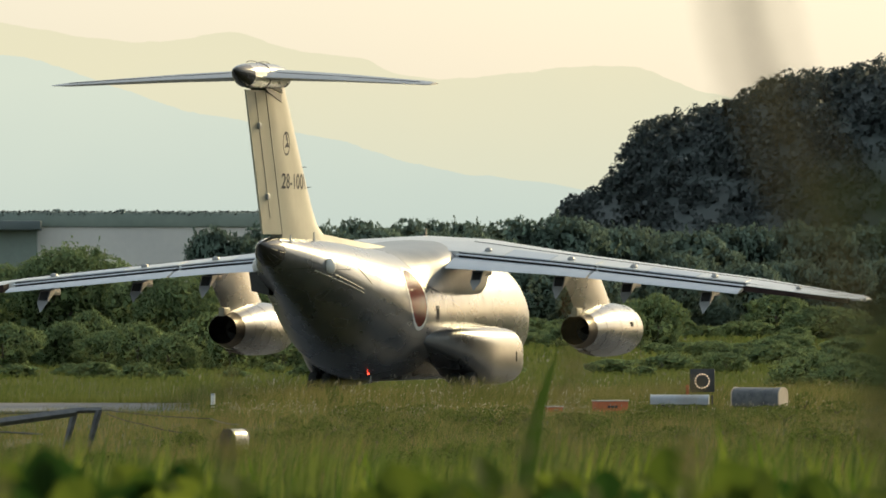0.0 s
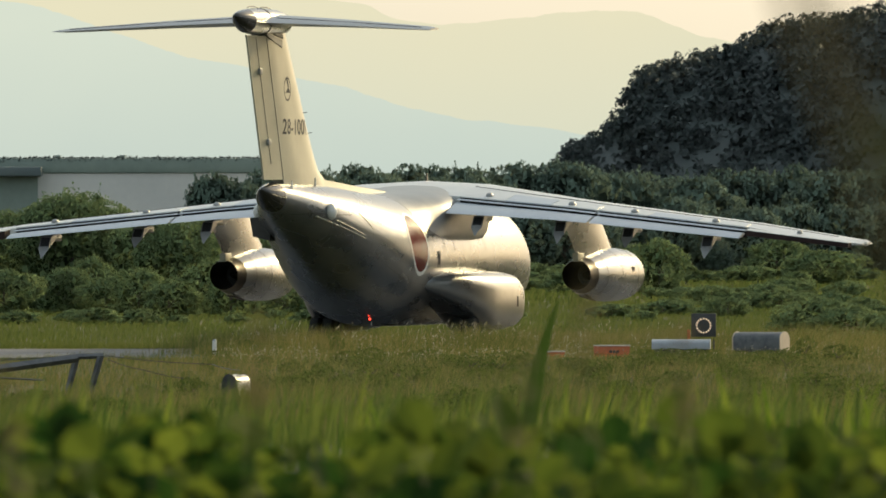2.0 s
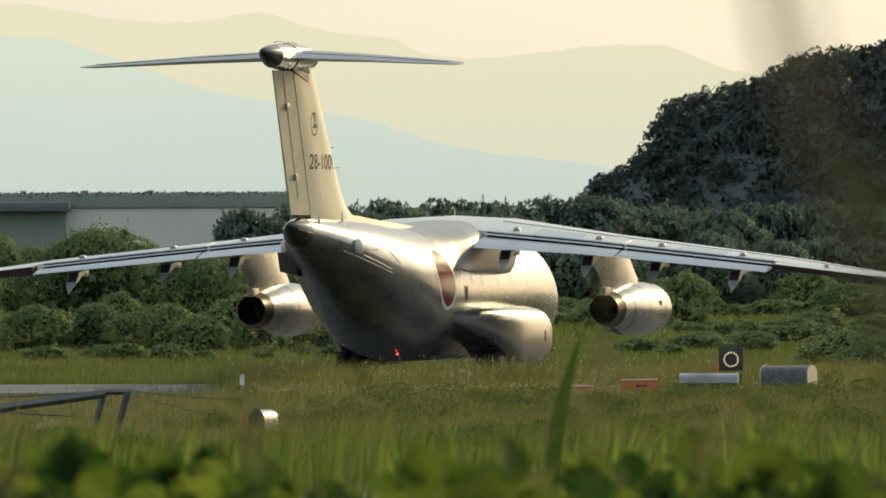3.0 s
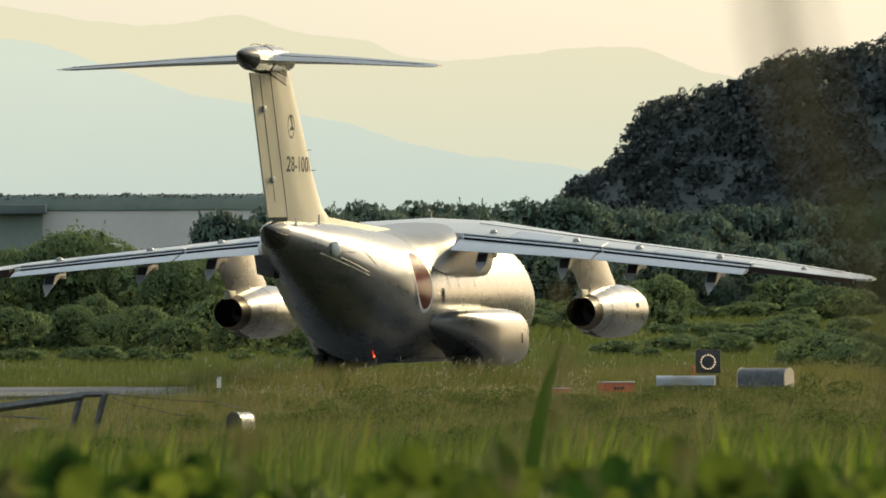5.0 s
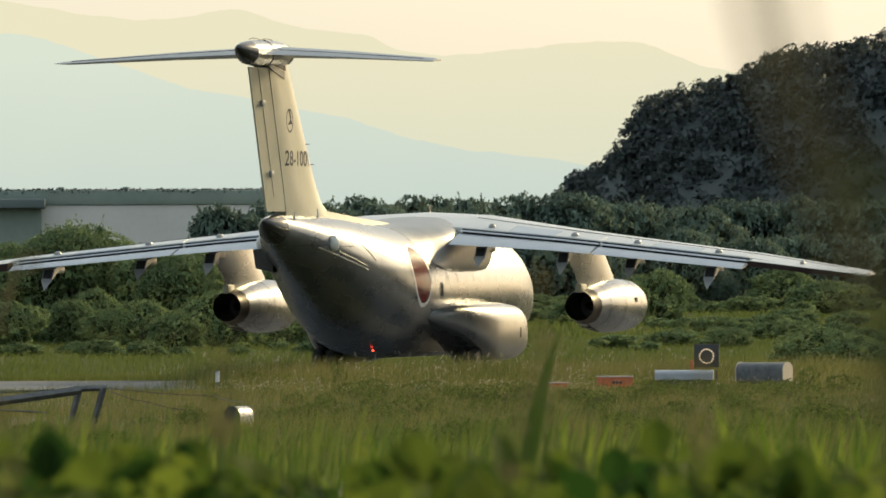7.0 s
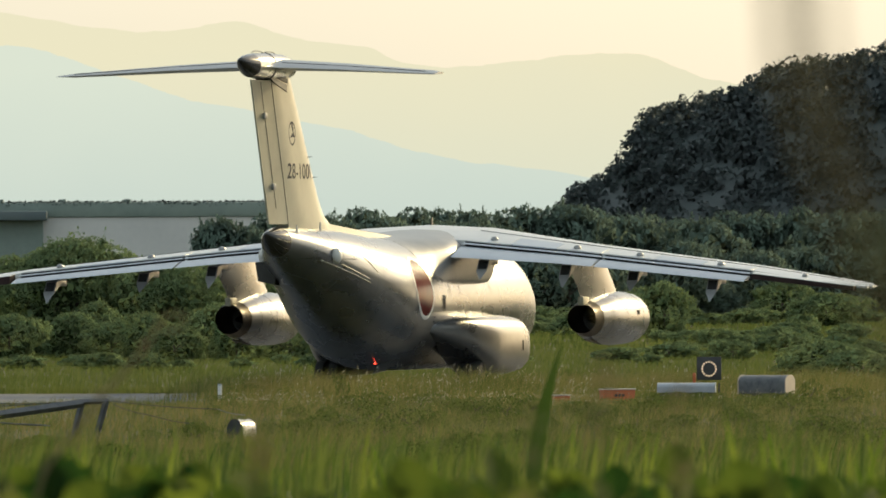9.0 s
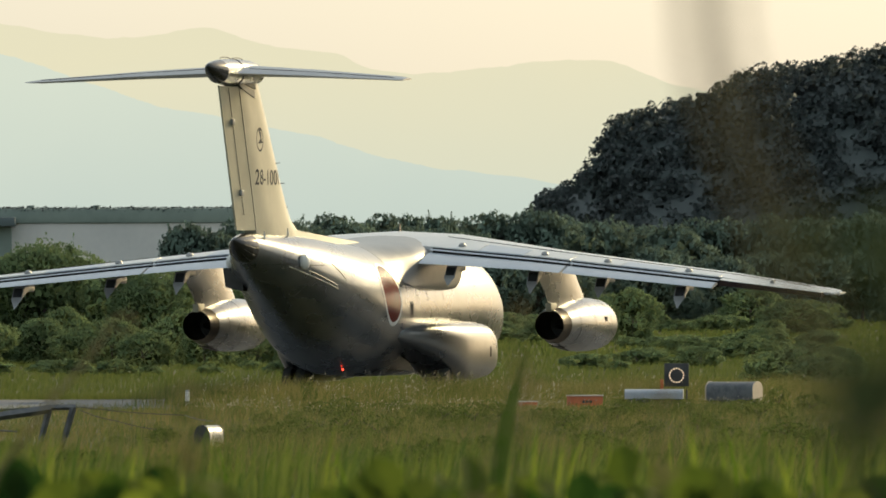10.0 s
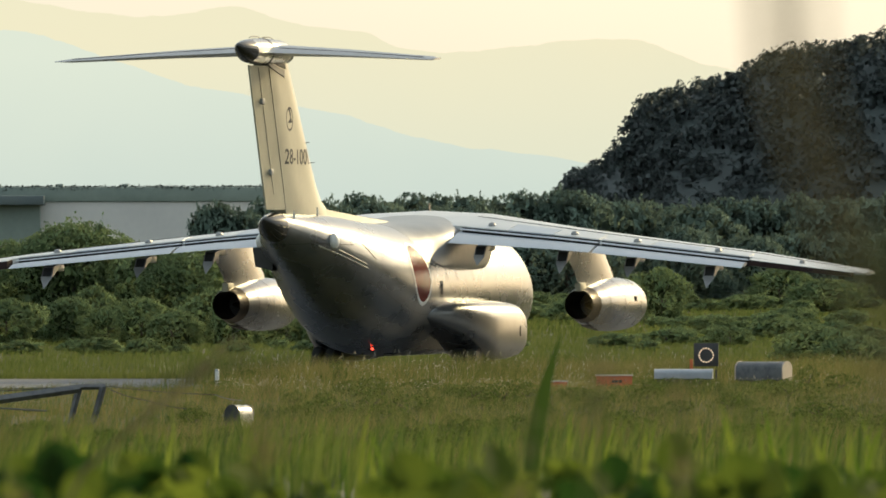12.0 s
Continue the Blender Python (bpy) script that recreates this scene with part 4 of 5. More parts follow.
def make_hill():
    xs = [20 + i * 6 for i in range(50)]
    ys = [1870 + i * 12 for i in range(24)]
    verts = [(x, y, hill_z(x, y)) for y in ys for x in xs]
    n = len(xs)
    faces = [(j * n + i, j * n + i + 1, (j + 1) * n + i + 1, (j + 1) * n + i) for j in range(len(ys) - 1) for i in range(n - 1)]
    hill = sheet("wooded_hill", verts, faces, HILL_HAZE_LEAF, smooth=True)
    tagged(hill, "steep dark wooded hill, haze blue put into its leaf colour", "hill", kind="structure")
    rng = random.Random(11)
    V, F, NN = [], [], []
    for k in range(1500):
        x = rng.uniform(24, 150)
        y = rng.uniform(1890, 2015)
        z = hill_z(x, y)
        if z < 0.5:
            continue
        w, h = rng.uniform(3.5, 7.0), rng.uniform(3.5, 6.5)
        pts = [p + Vector((x, y, z - 2.8)) for p in crown_points(rng, 190 if y > 1990 else 70, w, h, 6)]
        v, f, nn = leaf_cards(rng, 0.28 if y > 1990 else 0.52, pts, Vector((x, y, z - 2.4 + h * 0.3)))
        o = len(V)
        V += v
        NN += nn
        F += [tuple(i + o for i in q) for q in f]
    wood = sheet("hill_forest", V, F, HILL_HAZE_LEAF, normals=NN)
    tagged(wood, "dense dark broadleaf forest covering the hill", "forest", kind="stuff")


make_hill()


def make_unseen_ridges():
    """Unseen dark high ground added beside and behind the field to darken hull reflections."""
    verts, faces = [], []
    n = 180
    for i in range(n + 1):
        az = radians(40 + 306 * i / n)
        high = 62 + 26 * noise.noise(Vector((i * 0.11, 0.0, 4.0))) + 5 * noise.noise(Vector((i * 0.9, 0.0, 9.0)))
        high *= min(1.0, 0.25 + min(i, n - i) / 8) * (1.0 + 0.7 * max(0.0, 1 - i / 50))
        for r, k in ((760, -0.02), (820, 0.45), (900, 0.85), (980, 1.0), (1080, -0.02)):
            verts.append((math.sin(az) * r, math.cos(az) * r + 250, high * k))
    for i in range(n):
        for k in range(4):
            faces.append((i * 5 + k, i * 5 + 5 + k, i * 5 + 6 + k, i * 5 + 1 + k))
    ob = sheet("unseen_ridges", verts, faces, UNSEEN_RIDGE, smooth=True)
    tagged(ob, "unseen dark wooded ridges added to darken the aircraft's reflections", "hills", kind="structure")


UNSEEN_RIDGE = mottled("unseen_ridge_woodland", (0.022, 0.034, 0.020), (0.055, 0.075, 0.036), 0.02, 0.95, 0.0, 0.6, 0.15, spec=0.1)
make_unseen_ridges()

BAND_WALL = mottled("weathered_pale_wall", (0.68, 0.65, 0.62), (0.78, 0.74, 0.70), 0.08, 0.85, 0.0, 0.1, 1.0)
BAND_ROOF = mottled("grey_green_roof", (0.20, 0.25, 0.22), (0.28, 0.33, 0.29), 0.08, 0.7, 0.0, 0.1, 1.0)


def make_far_hangar():
    hangar = empty("long_hangar")
    tagged(hangar, "long low pale hangar with a green planted roof", "building")
    bm = bmesh.new()
    box(bm, -110, -9, 1500, 1540, 0, 12.0)
    part("wall", bm, BAND_WALL, hangar, "pale beige wall")
    bm = bmesh.new()
    box(bm, -110, -47.5, 1497, 1499.9, 6.0, 11.5)
    part("lean_to", bm, BAND_ROOF, hangar, "blue-grey lower front")
    bm = bmesh.new()
    box(bm, -111, -46.8, 1494, 1499.55, 11.55, 12.95, bevel=0.2)
    part("canopy", bm, mottled("dark_blue_grey_canopy", (0.10, 0.13, 0.14), (0.15, 0.18, 0.18), 0.08, 0.8), hangar, "dark flat canopy")
    bm = bmesh.new()
    box(bm, -112, -8, 1499.6, 1541, 12.05, 14.2, bevel=0.2)
    part("roof", bm, BAND_ROOF, hangar, "grey-green roof edge")
    rng = random.Random(5)
    for x in (-53.83, -44.62, -35.07):
        bm = bmesh.new()
        rod(bm, (x, 1502, 13.6), (x, 1502, 14.7), 0.45, 0.45)
        part("roof_vent", bm, BAND_ROOF, hangar)
    pts = [Vector((rng.uniform(-112, -7), rng.uniform(1499.4, 1506), 14.05 + rng.gauss(0, 0.16))) for k in range(9000)]
    v, f, nn = leaf_cards(rng, 0.22, pts)
    g = sheet("roof_planting", v, f, HILL_HAZE_LEAF, hangar, normals=nn)
    tagged(g, "dark green planting along the roof")


make_far_hangar()


def make_hill_hut():
    hut = empty("hilltop_hut", pose(88.29, 1996, 39.6))
    tagged(hut, "small pale grey hut among the trees of the hilltop", "hut")
    bm = bmesh.new()
    box(bm, -2.2, 2.2, -2, 2, -3, 2.4)
    part("wall", bm, BAND_WALL, hut)
    bm = bmesh.new()
    loft([[Vector((x, y, z)) for y, z in ((-2.4, 2.41), (2.4, 2.41), (0, 3.4))] for x in (-2.5, 2.5)], True, bm)
    part("roof", bm, BAND_ROOF, hut, "low grey gable roof")


make_hill_hut()


# ---- trees and bushes ----
def tree_meshes(seed, w, h, n, size, material, low=0.28, lobes=16, dense=True):
    rng = random.Random(seed)
    mid = Vector((0, 0, h * 0.4))
    pts = crown_points(rng, n, w, h, lobes, low)
    v, f, nn = leaf_cards(rng, size, pts, mid)
    # a coarser layer of leaves inside closes the crown
    v2, f2, nn2 = leaf_cards(rng, size * 3.2, [mid + (p - mid) * 0.86 for p in pts[::7]], mid)
    if dense:
        f += [tuple(i + len(v) for i in q) for q in f2]
        v, nn = v + v2, nn + nn2
    crown = bpy.data.meshes.new("crown")
    crown.from_pydata([tuple(p) for p in v], [], f)
    if dense:
        crown.normals_split_custom_set_from_vertices(nn)
    crown.materials.append(material)
    bm = bmesh.new()
    rod(bm, (0, 0, -0.3), (0.1, 0, h * 0.45), 0.035 * h, 0.02 * h, 8)
    for k in range(4):
        a = k * 1.7 + rng.random()
        rod(bm, (0.07, 0, h * (0.22 + 0.06 * k)), (math.cos(a) * w * 0.25, math.sin(a) * w * 0.25, h * (0.5 + 0.07 * k)), 0.016 * h, 0.006 * h, 6)
    tr = bpy.data.meshes.new("trunk")
    bm.to_mesh(tr)
    bm.free()
    tr.materials.append(BARK)
    return crown, tr


FAR_TREES = [tree_meshes(s, 1.15, 1.0, 3800, 0.021, FAR_HAZE_FOLIAGE, 0.12) for s in (6, 7, 8)]
TREES = [tree_meshes(s, 1.15, 1.0, 16000, 0.0115, HAZE_FOLIAGE, 0.16) for s in (1, 2, 3, 4, 5)]
WEEDS = [tree_meshes(s, 1.5, 0.8, 700, 0.040, WEED_LEAF, 0.1, dense=False) for s in (41, 42, 43)]
THICKET = [tree_meshes(s, 1.3, 0.9, 2400, 0.028, HAZE_FOLIAGE, 0.15) for s in (31, 32, 33)]
BUSHES = [tree_meshes(s, 1.3, 0.9, 5000, 0.018, HAZE_FOLIAGE, 0.15) for s in (21, 22, 23)]


def plant(kind, name, x, y, w, h, turn, label, group):
    crown, trunk = kind
    t = empty(name, Matrix.Translation((x, y, ground_z(x, y))) @ pose(0, 0, 0, 0, 0, turn) @ Matrix.Diagonal((w, w, h, 1)))
    c = new("crown", crown)
    c.parent = t
    b = new("trunk", trunk)
    b.parent = t
    tagged(t, label, {"tree": "tree", "bush": "bush"}.get(name, "weeds"), group)


def make_woods():
    rng = random.Random(8)
    # left wood, close behind the taxiway
    for i, (x, h) in enumerate(((-19.34, 5.6), (-17.59, 5.9), (-15.96, 5.0), (-14.46, 5.2), (-13.08, 5.9), (-11.96, 6.1), (-10.7, 5.3), (-9.33, 4.8), (-7.95, 4.6),
                                (-6.57, 4.4), (-5.07, 4.2), (-3.57, 4.0), (-2.32, 3.9))):
        plant(TREES[i % 5], "tree", x, 440 + rng.uniform(0, 26), h * rng.uniform(0.6, 0.8), h * 0.88, rng.uniform(0, 360), "dense dark green broadleaf tree behind the taxiway", "trees behind the taxiway")
    for i in range(15):
        x = -21 + i * 1.35 + rng.uniform(-0.4, 0.4)
        plant(BUSHES[i % 3], "bush", x, 424 + rng.uniform(-10, 10), rng.uniform(1.8, 2.6), rng.uniform(1.6, 3.2), rng.uniform(0, 360), "low dark green scrub at the wood's edge", "scrub at the wood's edge")
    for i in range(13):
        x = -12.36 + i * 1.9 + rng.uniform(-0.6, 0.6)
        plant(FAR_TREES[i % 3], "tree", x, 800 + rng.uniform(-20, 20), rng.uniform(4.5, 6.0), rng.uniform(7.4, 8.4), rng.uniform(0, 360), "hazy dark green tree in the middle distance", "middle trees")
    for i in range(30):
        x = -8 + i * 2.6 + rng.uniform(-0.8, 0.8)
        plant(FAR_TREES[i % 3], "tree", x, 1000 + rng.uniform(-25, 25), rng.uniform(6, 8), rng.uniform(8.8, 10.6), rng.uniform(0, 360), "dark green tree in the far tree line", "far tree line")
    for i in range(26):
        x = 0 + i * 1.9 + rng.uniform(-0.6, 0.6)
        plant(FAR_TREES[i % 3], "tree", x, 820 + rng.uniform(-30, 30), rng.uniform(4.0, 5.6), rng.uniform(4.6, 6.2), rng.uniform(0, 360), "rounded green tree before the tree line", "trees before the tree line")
    for x, y, w, h in ((16.22, 553, 2.5, 3.3), (15.49, 560, 2.0, 2.6), (30.67, 740, 3.9, 3.2), (14.98, 413, 1.4, 0.9), (16.75, 480, 2.0, 1.0), (21.9, 520, 2.6, 1.1),
                       (13.33, 430, 1.6, 0.8), (14.26, 600, 3.0, 2.0), (29.09, 640, 4, 2.4), (11.75, 560, 2.4, 1.6)):
        plant(BUSHES[int(x * 7) % 3], "bush", x, y, w, h * 1.1, x * 40, "rounded green bush standing in the meadow", "meadow bushes")
    for y, x0, x1, gap, h0, h1 in ((412, 5.6, 21, 1.5, 0.5, 0.9), (452, 6.0, 23, 1.2, 0.6, 1.1), (515, 7.0, 26, 1.5, 0.7, 1.2), (590, 8.5, 30, 1.8, 0.7, 1.4), (690, 9.5, 35, 2.0, 0.9, 1.6), (780, 11, 40, 2.2, 1.0, 2.0),
                                   (392, -15, -1.5, 1.5, 0.35, 0.9)):
        x = x0
        while x < x1:
            if noise.noise(Vector((x * 0.35, y, 1.5))) > 0.0:
                h = rng.uniform(h0, h1)
                plant(THICKET[rng.randrange(3)], "bush", x, y + rng.uniform(-14, 14), h * rng.uniform(1.3, 2.4), h, rng.uniform(0, 360), "low rounded shrub in a meadow thicket", "meadow thickets")
            x += gap * rng.uniform(0.5, 1.3)
    for x, y, w, h in ((14.77, 325, 2.0, 1.5), (15.53, 322, 2.2, 1.25), (14.18, 328, 1.6, 1.0)):
        plant(BUSHES[int(x * 3) % 3], "bush", x, y, w, h * 1.1, x * 70, "sprawling leafy shrub beyond the metal cover", "leafy shrubs")


make_woods()


def make_field_weeds():
    rng = random.Random(31)
    for x, y, w, h in ((2.77, 252, 1.3, 0.66), (3.41, 248, 1.0, 0.7), (4.16, 256, 0.9, 0.6), (2.22, 262, 0.9, 0.5), (7.79, 276, 0.6, 0.42), (8.05, 272, 0.8, 0.40), (9.49, 272, 0.9, 0.36),
                       (12.09, 276, 0.7, 0.8), (12.72, 270, 1.2, 0.6), (0.23, 238, 1.0, 0.62), (-3.25, 288, 0.9, 0.55), (-3.82, 289, 0.6, 0.45), (-0.68, 286, 0.5, 0.85),
                       (5.44, 240, 0.9, 0.5), (8.5, 236, 1.1, 0.55), (-1.68, 246, 0.7, 0.5), (8.35, 277, 1.1, 0.44), (9.09, 276, 1.1, 0.42), (10.82, 275, 1.4, 0.34), (6.81, 262, 1.2, 0.42), (7.85, 258, 1.5, 0.48),
                       (9.0, 262, 1.3, 0.40), (5.41, 258, 1.2, 0.45), (1.0, 232, 1.5, 0.6), (-0.8, 230, 1.4, 0.55), (-2.05, 226, 1.2, 0.45), (-0.19, 262, 1.2, 0.4),
                       (10.78, 256, 1.6, 0.55), (9.42, 250, 1.2, 0.4), (-4.58, 215, 0.9, 0.4),
                       (8.25, 279.5, 0.7, 0.30), (8.7, 279, 0.8, 0.27), (9.2, 279.4, 0.7, 0.32), (9.7, 280, 0.6, 0.36), (10.5, 280, 0.6, 0.30), (11.2, 279.6, 0.8, 0.34), (11.8, 280, 0.7, 0.40), (7.6, 279, 0.5, 0.34), (-4.05, 282.4, 0.9, 0.30), (-3.7, 282, 0.8, 0.26)):
        plant(WEEDS[rng.randrange(3)], "weed_clump", x, y, w * 0.62, h * 1.15, rng.uniform(0, 360), "dark green leafy weed clump among the grass", "weed clumps")
    for k in range(150):
        y = rng.uniform(150, 274)
        x = y * (0.0068 + rng.uniform(-0.045, 0.045))
        h = rng.uniform(0.25, 0.65)
        if x > -4.5 or y < 205:
            plant(WEEDS[rng.randrange(3)], "weed_clump", x, y, h * rng.uniform(0.6, 1.4), h, rng.uniform(0, 360), "small leafy green weed clump among the grass", "weed clumps")


make_field_weeds()



# ---- grass ----
def blades(name, rng, xy, h, w, material, label, lean=0.35, wind=(0.12, 0.0)):
    """Bent grass blades, three faces each, from arrays of feet, heights and widths."""
    n = len(xy)
    z = np.array([ground_z(x, y) for x, y in xy])
    a = rng.uniform(-0.9, 0.9, n)
    face = np.stack([np.cos(a), np.sin(a), np.zeros(n)], 1)
    la = rng.uniform(0, 2 * np.pi, n)
    lr = rng.uniform(0, lean, n) * h
    off = np.stack([np.cos(la) * lr + wind[0] * h, np.sin(la) * lr, np.zeros(n)], 1)
    foot = np.column_stack([xy, z - 0.02])
    up = np.array([0, 0, 1.0])
    rows = []
    for k, ww in ((0.0, 1.0), (0.55, 0.8), (1.0, 0.0)):
        c = foot + up * (h * k * (1 - 0.12 * k))[:, None] + off * k * k
        if ww > 0:
            rows += [c - face * (w * ww / 2)[:, None], c + face * (w * ww / 2)[:, None]]
        else:
            rows.append(c)
    V = np.stack(rows, 1).reshape(-1, 3)
    base = np.arange(n) * 5
    quads = np.stack([base, base + 1, base + 3, base + 2], 1)
    tris = np.stack([base + 2, base + 3, base + 4], 1)
    ob = sheet(name, V.tolist(), quads.tolist() + tris.tolist(), material)
    tagged(ob, label, "grass", kind="stuff")
    return ob


def field(rng, n, y0, y1, edge=1.15, power=1.0):
    y = y0 + (y1 - y0) * rng.uniform(0, 1, n) ** power
    x = rng.uniform(-1, 1, n) * (y * 0.0437 * edge + 1.0) + y * 0.0070
    return np.column_stack([x, y])


def verge(xy, patch):
    """Grass height: cropped beside the open end of the taxiway, tall elsewhere."""
    tall = np.clip((xy[:, 0] + 12.0 + (xy[:, 1] - 280) * 0.03) / 7.5, 0.0, 1.0)
    near = np.clip((xy[:, 1] - 225) / 30, 0.0, 1.0)
    h = 0.42 + 0.22 * patch
    return h * (1 - near) + near * (0.20 + (0.20 + 0.16 * patch) * tall)


def make_grass():
    rng = np.random.default_rng(4)
    xy = field(rng, 95000, 120, 284)
    patch = np.array([noise.noise(Vector((x * 0.35, y * 0.06, 1.0))) for x, y in xy])
    blades("field_grass", rng, xy, verge(xy, patch) * rng.uniform(0.55, 1.2, len(xy)), rng.uniform(0.005, 0.015, len(xy)), GRASS, "tall mixed green and straw-coloured meadow grass", 0.9, (0.10, 0.0))
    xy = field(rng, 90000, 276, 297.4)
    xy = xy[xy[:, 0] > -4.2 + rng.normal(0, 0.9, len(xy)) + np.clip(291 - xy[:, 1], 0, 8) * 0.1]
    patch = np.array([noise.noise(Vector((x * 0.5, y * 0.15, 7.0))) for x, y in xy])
    blades("verge_grass", rng, xy, (0.95 + 0.22 * patch) * np.clip((xy[:, 1] - 279) / 10, 0.28, 1.0) * rng.uniform(0.45, 1.12, len(xy)), rng.uniform(0.005, 0.012, len(xy)), SUNLIT_VERGE, "tall seeding verge grass beside the taxiway, sunlight put into its colour", 0.7, (0.14, 0.0))
    xy = field(rng, 60000, 317, 470)
    blades("far_grass", rng, xy, rng.uniform(0.12, 0.38, len(xy)), rng.uniform(0.012, 0.032, len(xy)), MEADOW, "lush grass beyond the taxiway")
    xy = field(rng, 16000, 306.3, 318)
    xy = xy[xy[:, 0] < -4.1]
    blades("apron_grass", rng, xy, rng.uniform(0.10, 0.28, len(xy)), rng.uniform(0.010, 0.024, len(xy)), MEADOW, "short green grass along the far edge of the apron")
    xy = field(rng, 40000, 470, 980)
    blades("meadow_grass", rng, xy, rng.uniform(0.2, 0.5, len(xy)), rng.uniform(0.06, 0.12, len(xy)), MEADOW, "bright green rough meadow in the distance")
    xy = field(rng, 3000, 58, 135, 1.2)
    blades("reeds", rng, xy, rng.uniform(0.35, 0.85, len(xy)), rng.uniform(0.012, 0.026, len(xy)), REED, "fresh green reed blades on the bank", 0.3)
    # pale seed heads before the taxiway
    xy = field(rng, 4200, 268, 297)
    xy = np.array([q for q in xy if q[0] > -3.8 and (q[0] < 6.5 or rng.random() < 0.45) and noise.noise(Vector((q[0] * 0.6, q[1] * 0.2, 2.0))) > -0.05])
    V, F = [], []
    for x, y in xy:
        h = rng.uniform(0.45, 1.05) * (0.42 if y < 284 else 0.7 if y < 289 else 1.0)
        z = ground_z(x, y)
        lean = rng.uniform(-0.08, 0.16)
        for k in range(3):
            t0, t1 = 0.88 + 0.03 * k, 0.915 + 0.03 * k
            wd = 0.010 if k < 2 else 0.006
            i = len(V)
            bx0, bx1 = lean * t0 * t0 + 0.07 * lean * max(0, k - 1) ** 2, lean * t1 * t1 + 0.07 * lean * k ** 2
            V += [(x + bx0 - wd, y, z + h * t0), (x + bx0 + wd, y, z + h * t0), (x + bx1 + wd * 0.8, y + 0.01, z + h * t1), (x + bx1 - wd * 0.8, y + 0.01, z + h * t1)]
            F.append((i, i + 1, i + 2, i + 3))
        i = len(V)
        V += [(x - 0.0015, y, z), (x + 0.0015, y, z), (x + lean * 0.78 + 0.001, y, z + h * 0.89), (x + lean * 0.78 - 0.001, y, z + h * 0.89)]
        F.append((i, i + 1, i + 2, i + 3))
    ob = sheet("seed_heads", V, F, PLUME)
    tagged(ob, "pale feathery grass seed heads catching the sun", "grass", kind="stuff")


make_grass()


# ---- things in the field ----
STEEL = mottled("weathered_galvanised_steel", (0.07, 0.075, 0.085), (0.14, 0.14, 0.142), 6.0, 0.5, 0.3, 0.15, 20.0)
PALE_STEEL = mottled("pale_grey_paint", (0.30, 0.325, 0.36), (0.40, 0.42, 0.45), 3.0, 0.5, 0.1, 0.1, 20.0)
ORANGE = mottled("faded_orange_paint", (0.50, 0.11, 0.035), (0.62, 0.17, 0.06), 3.0, 0.5, 0.0, 0.1, 20.0)
DARK_PAINT = mottled("dark_grey_paint", (0.03, 0.03, 0.033), (0.06, 0.06, 0.06), 3.0, 0.55, 0.1, 0.1, 20.0)


def arch_ring(y, w, h, n=12, squat=0.55):
    """A barrel-vault outline standing on z = 0."""
    pts = [Vector((w / 2, y, 0))]
    for i in range(n + 1):
        a = math.pi * i / n
        pts.append(Vector((math.cos(a) * w / 2, y, h * squat + math.sin(a) * h * (1 - squat))))
    pts.append(Vector((-w / 2, y, 0)))
    return pts


def make_cover(m, length, w, h, name, label, skin, end_mat, ribs=4, end_label="end plate", stand=0.0, squat=0.55):
    c = empty(name, m)
    tagged(c, label, "cover")
    # an added dark block fills the shadow gap below the shell
    if stand:
        bm = bmesh.new()
        box(bm, -w * 0.44, w * 0.44, -length * 0.47, length * 0.47, -stand - 0.03, -0.003)
        part("shadow_plinth", bm, DARK_PAINT, c, "dark plinth added for the shadow gap beneath")
    part("shell", loft([arch_ring(-length / 2, w, h, 12, squat), arch_ring(length / 2, w, h, 12, squat)]), skin, c)
    for s in (-1, 1):
        part("end_plate", loft([arch_ring(s * length / 2, w * 1.04, h * 1.03, 12, squat), arch_ring(s * (length / 2 + 0.03), w * 1.04, h * 1.03, 12, squat)]), end_mat, c, end_label)
    for k in range(ribs):
        y = -length / 2 + length * (k + 0.5) / ribs
        part("rib", loft([arch_ring(y - 0.012, w * 1.02, h * 1.015, 12, squat), arch_ring(y + 0.012, w * 1.02, h * 1.015, 12, squat)]), skin, c)
    return c


# The cover's ends are coloured tan for the sun falling on them.
make_cover(pose(11.15, 283, 0.25, 0, 0, 72), 1.33, 0.95, 0.51, "equipment_cover", "weathered grey metal barrel-roofed equipment cover in the grass", STEEL, mottled("sunlit_tan_end", (0.40, 0.33, 0.26), (0.50, 0.42, 0.34), 3.0, 0.6), 4, "arched end plate coloured tan-grey as if sunlit", 0.25, 0.6)
make_cover(pose(8.9, 282, 0.30, 0, 0, 86), 1.56, 0.7, 0.27, "low_metal_hatch", "low pale grey rounded metal hatch half hidden by grass", PALE_STEEL, PALE_STEEL, 2, stand=0.30)
# The housing's front is painted dark, as the side away from the sun.
make_cover(pose(-2.68, 219, 0.0, 0, 0, -26), 0.66, 0.36, 0.50, "runway_lamp_housing", "small round-topped pale metal lamp housing in the grass", mottled("cream_metal", (0.50, 0.47, 0.40), (0.62, 0.58, 0.50), 4.0, 0.3, 0.5), DARK_PAINT, 1, "arched front coloured dark for its shade")


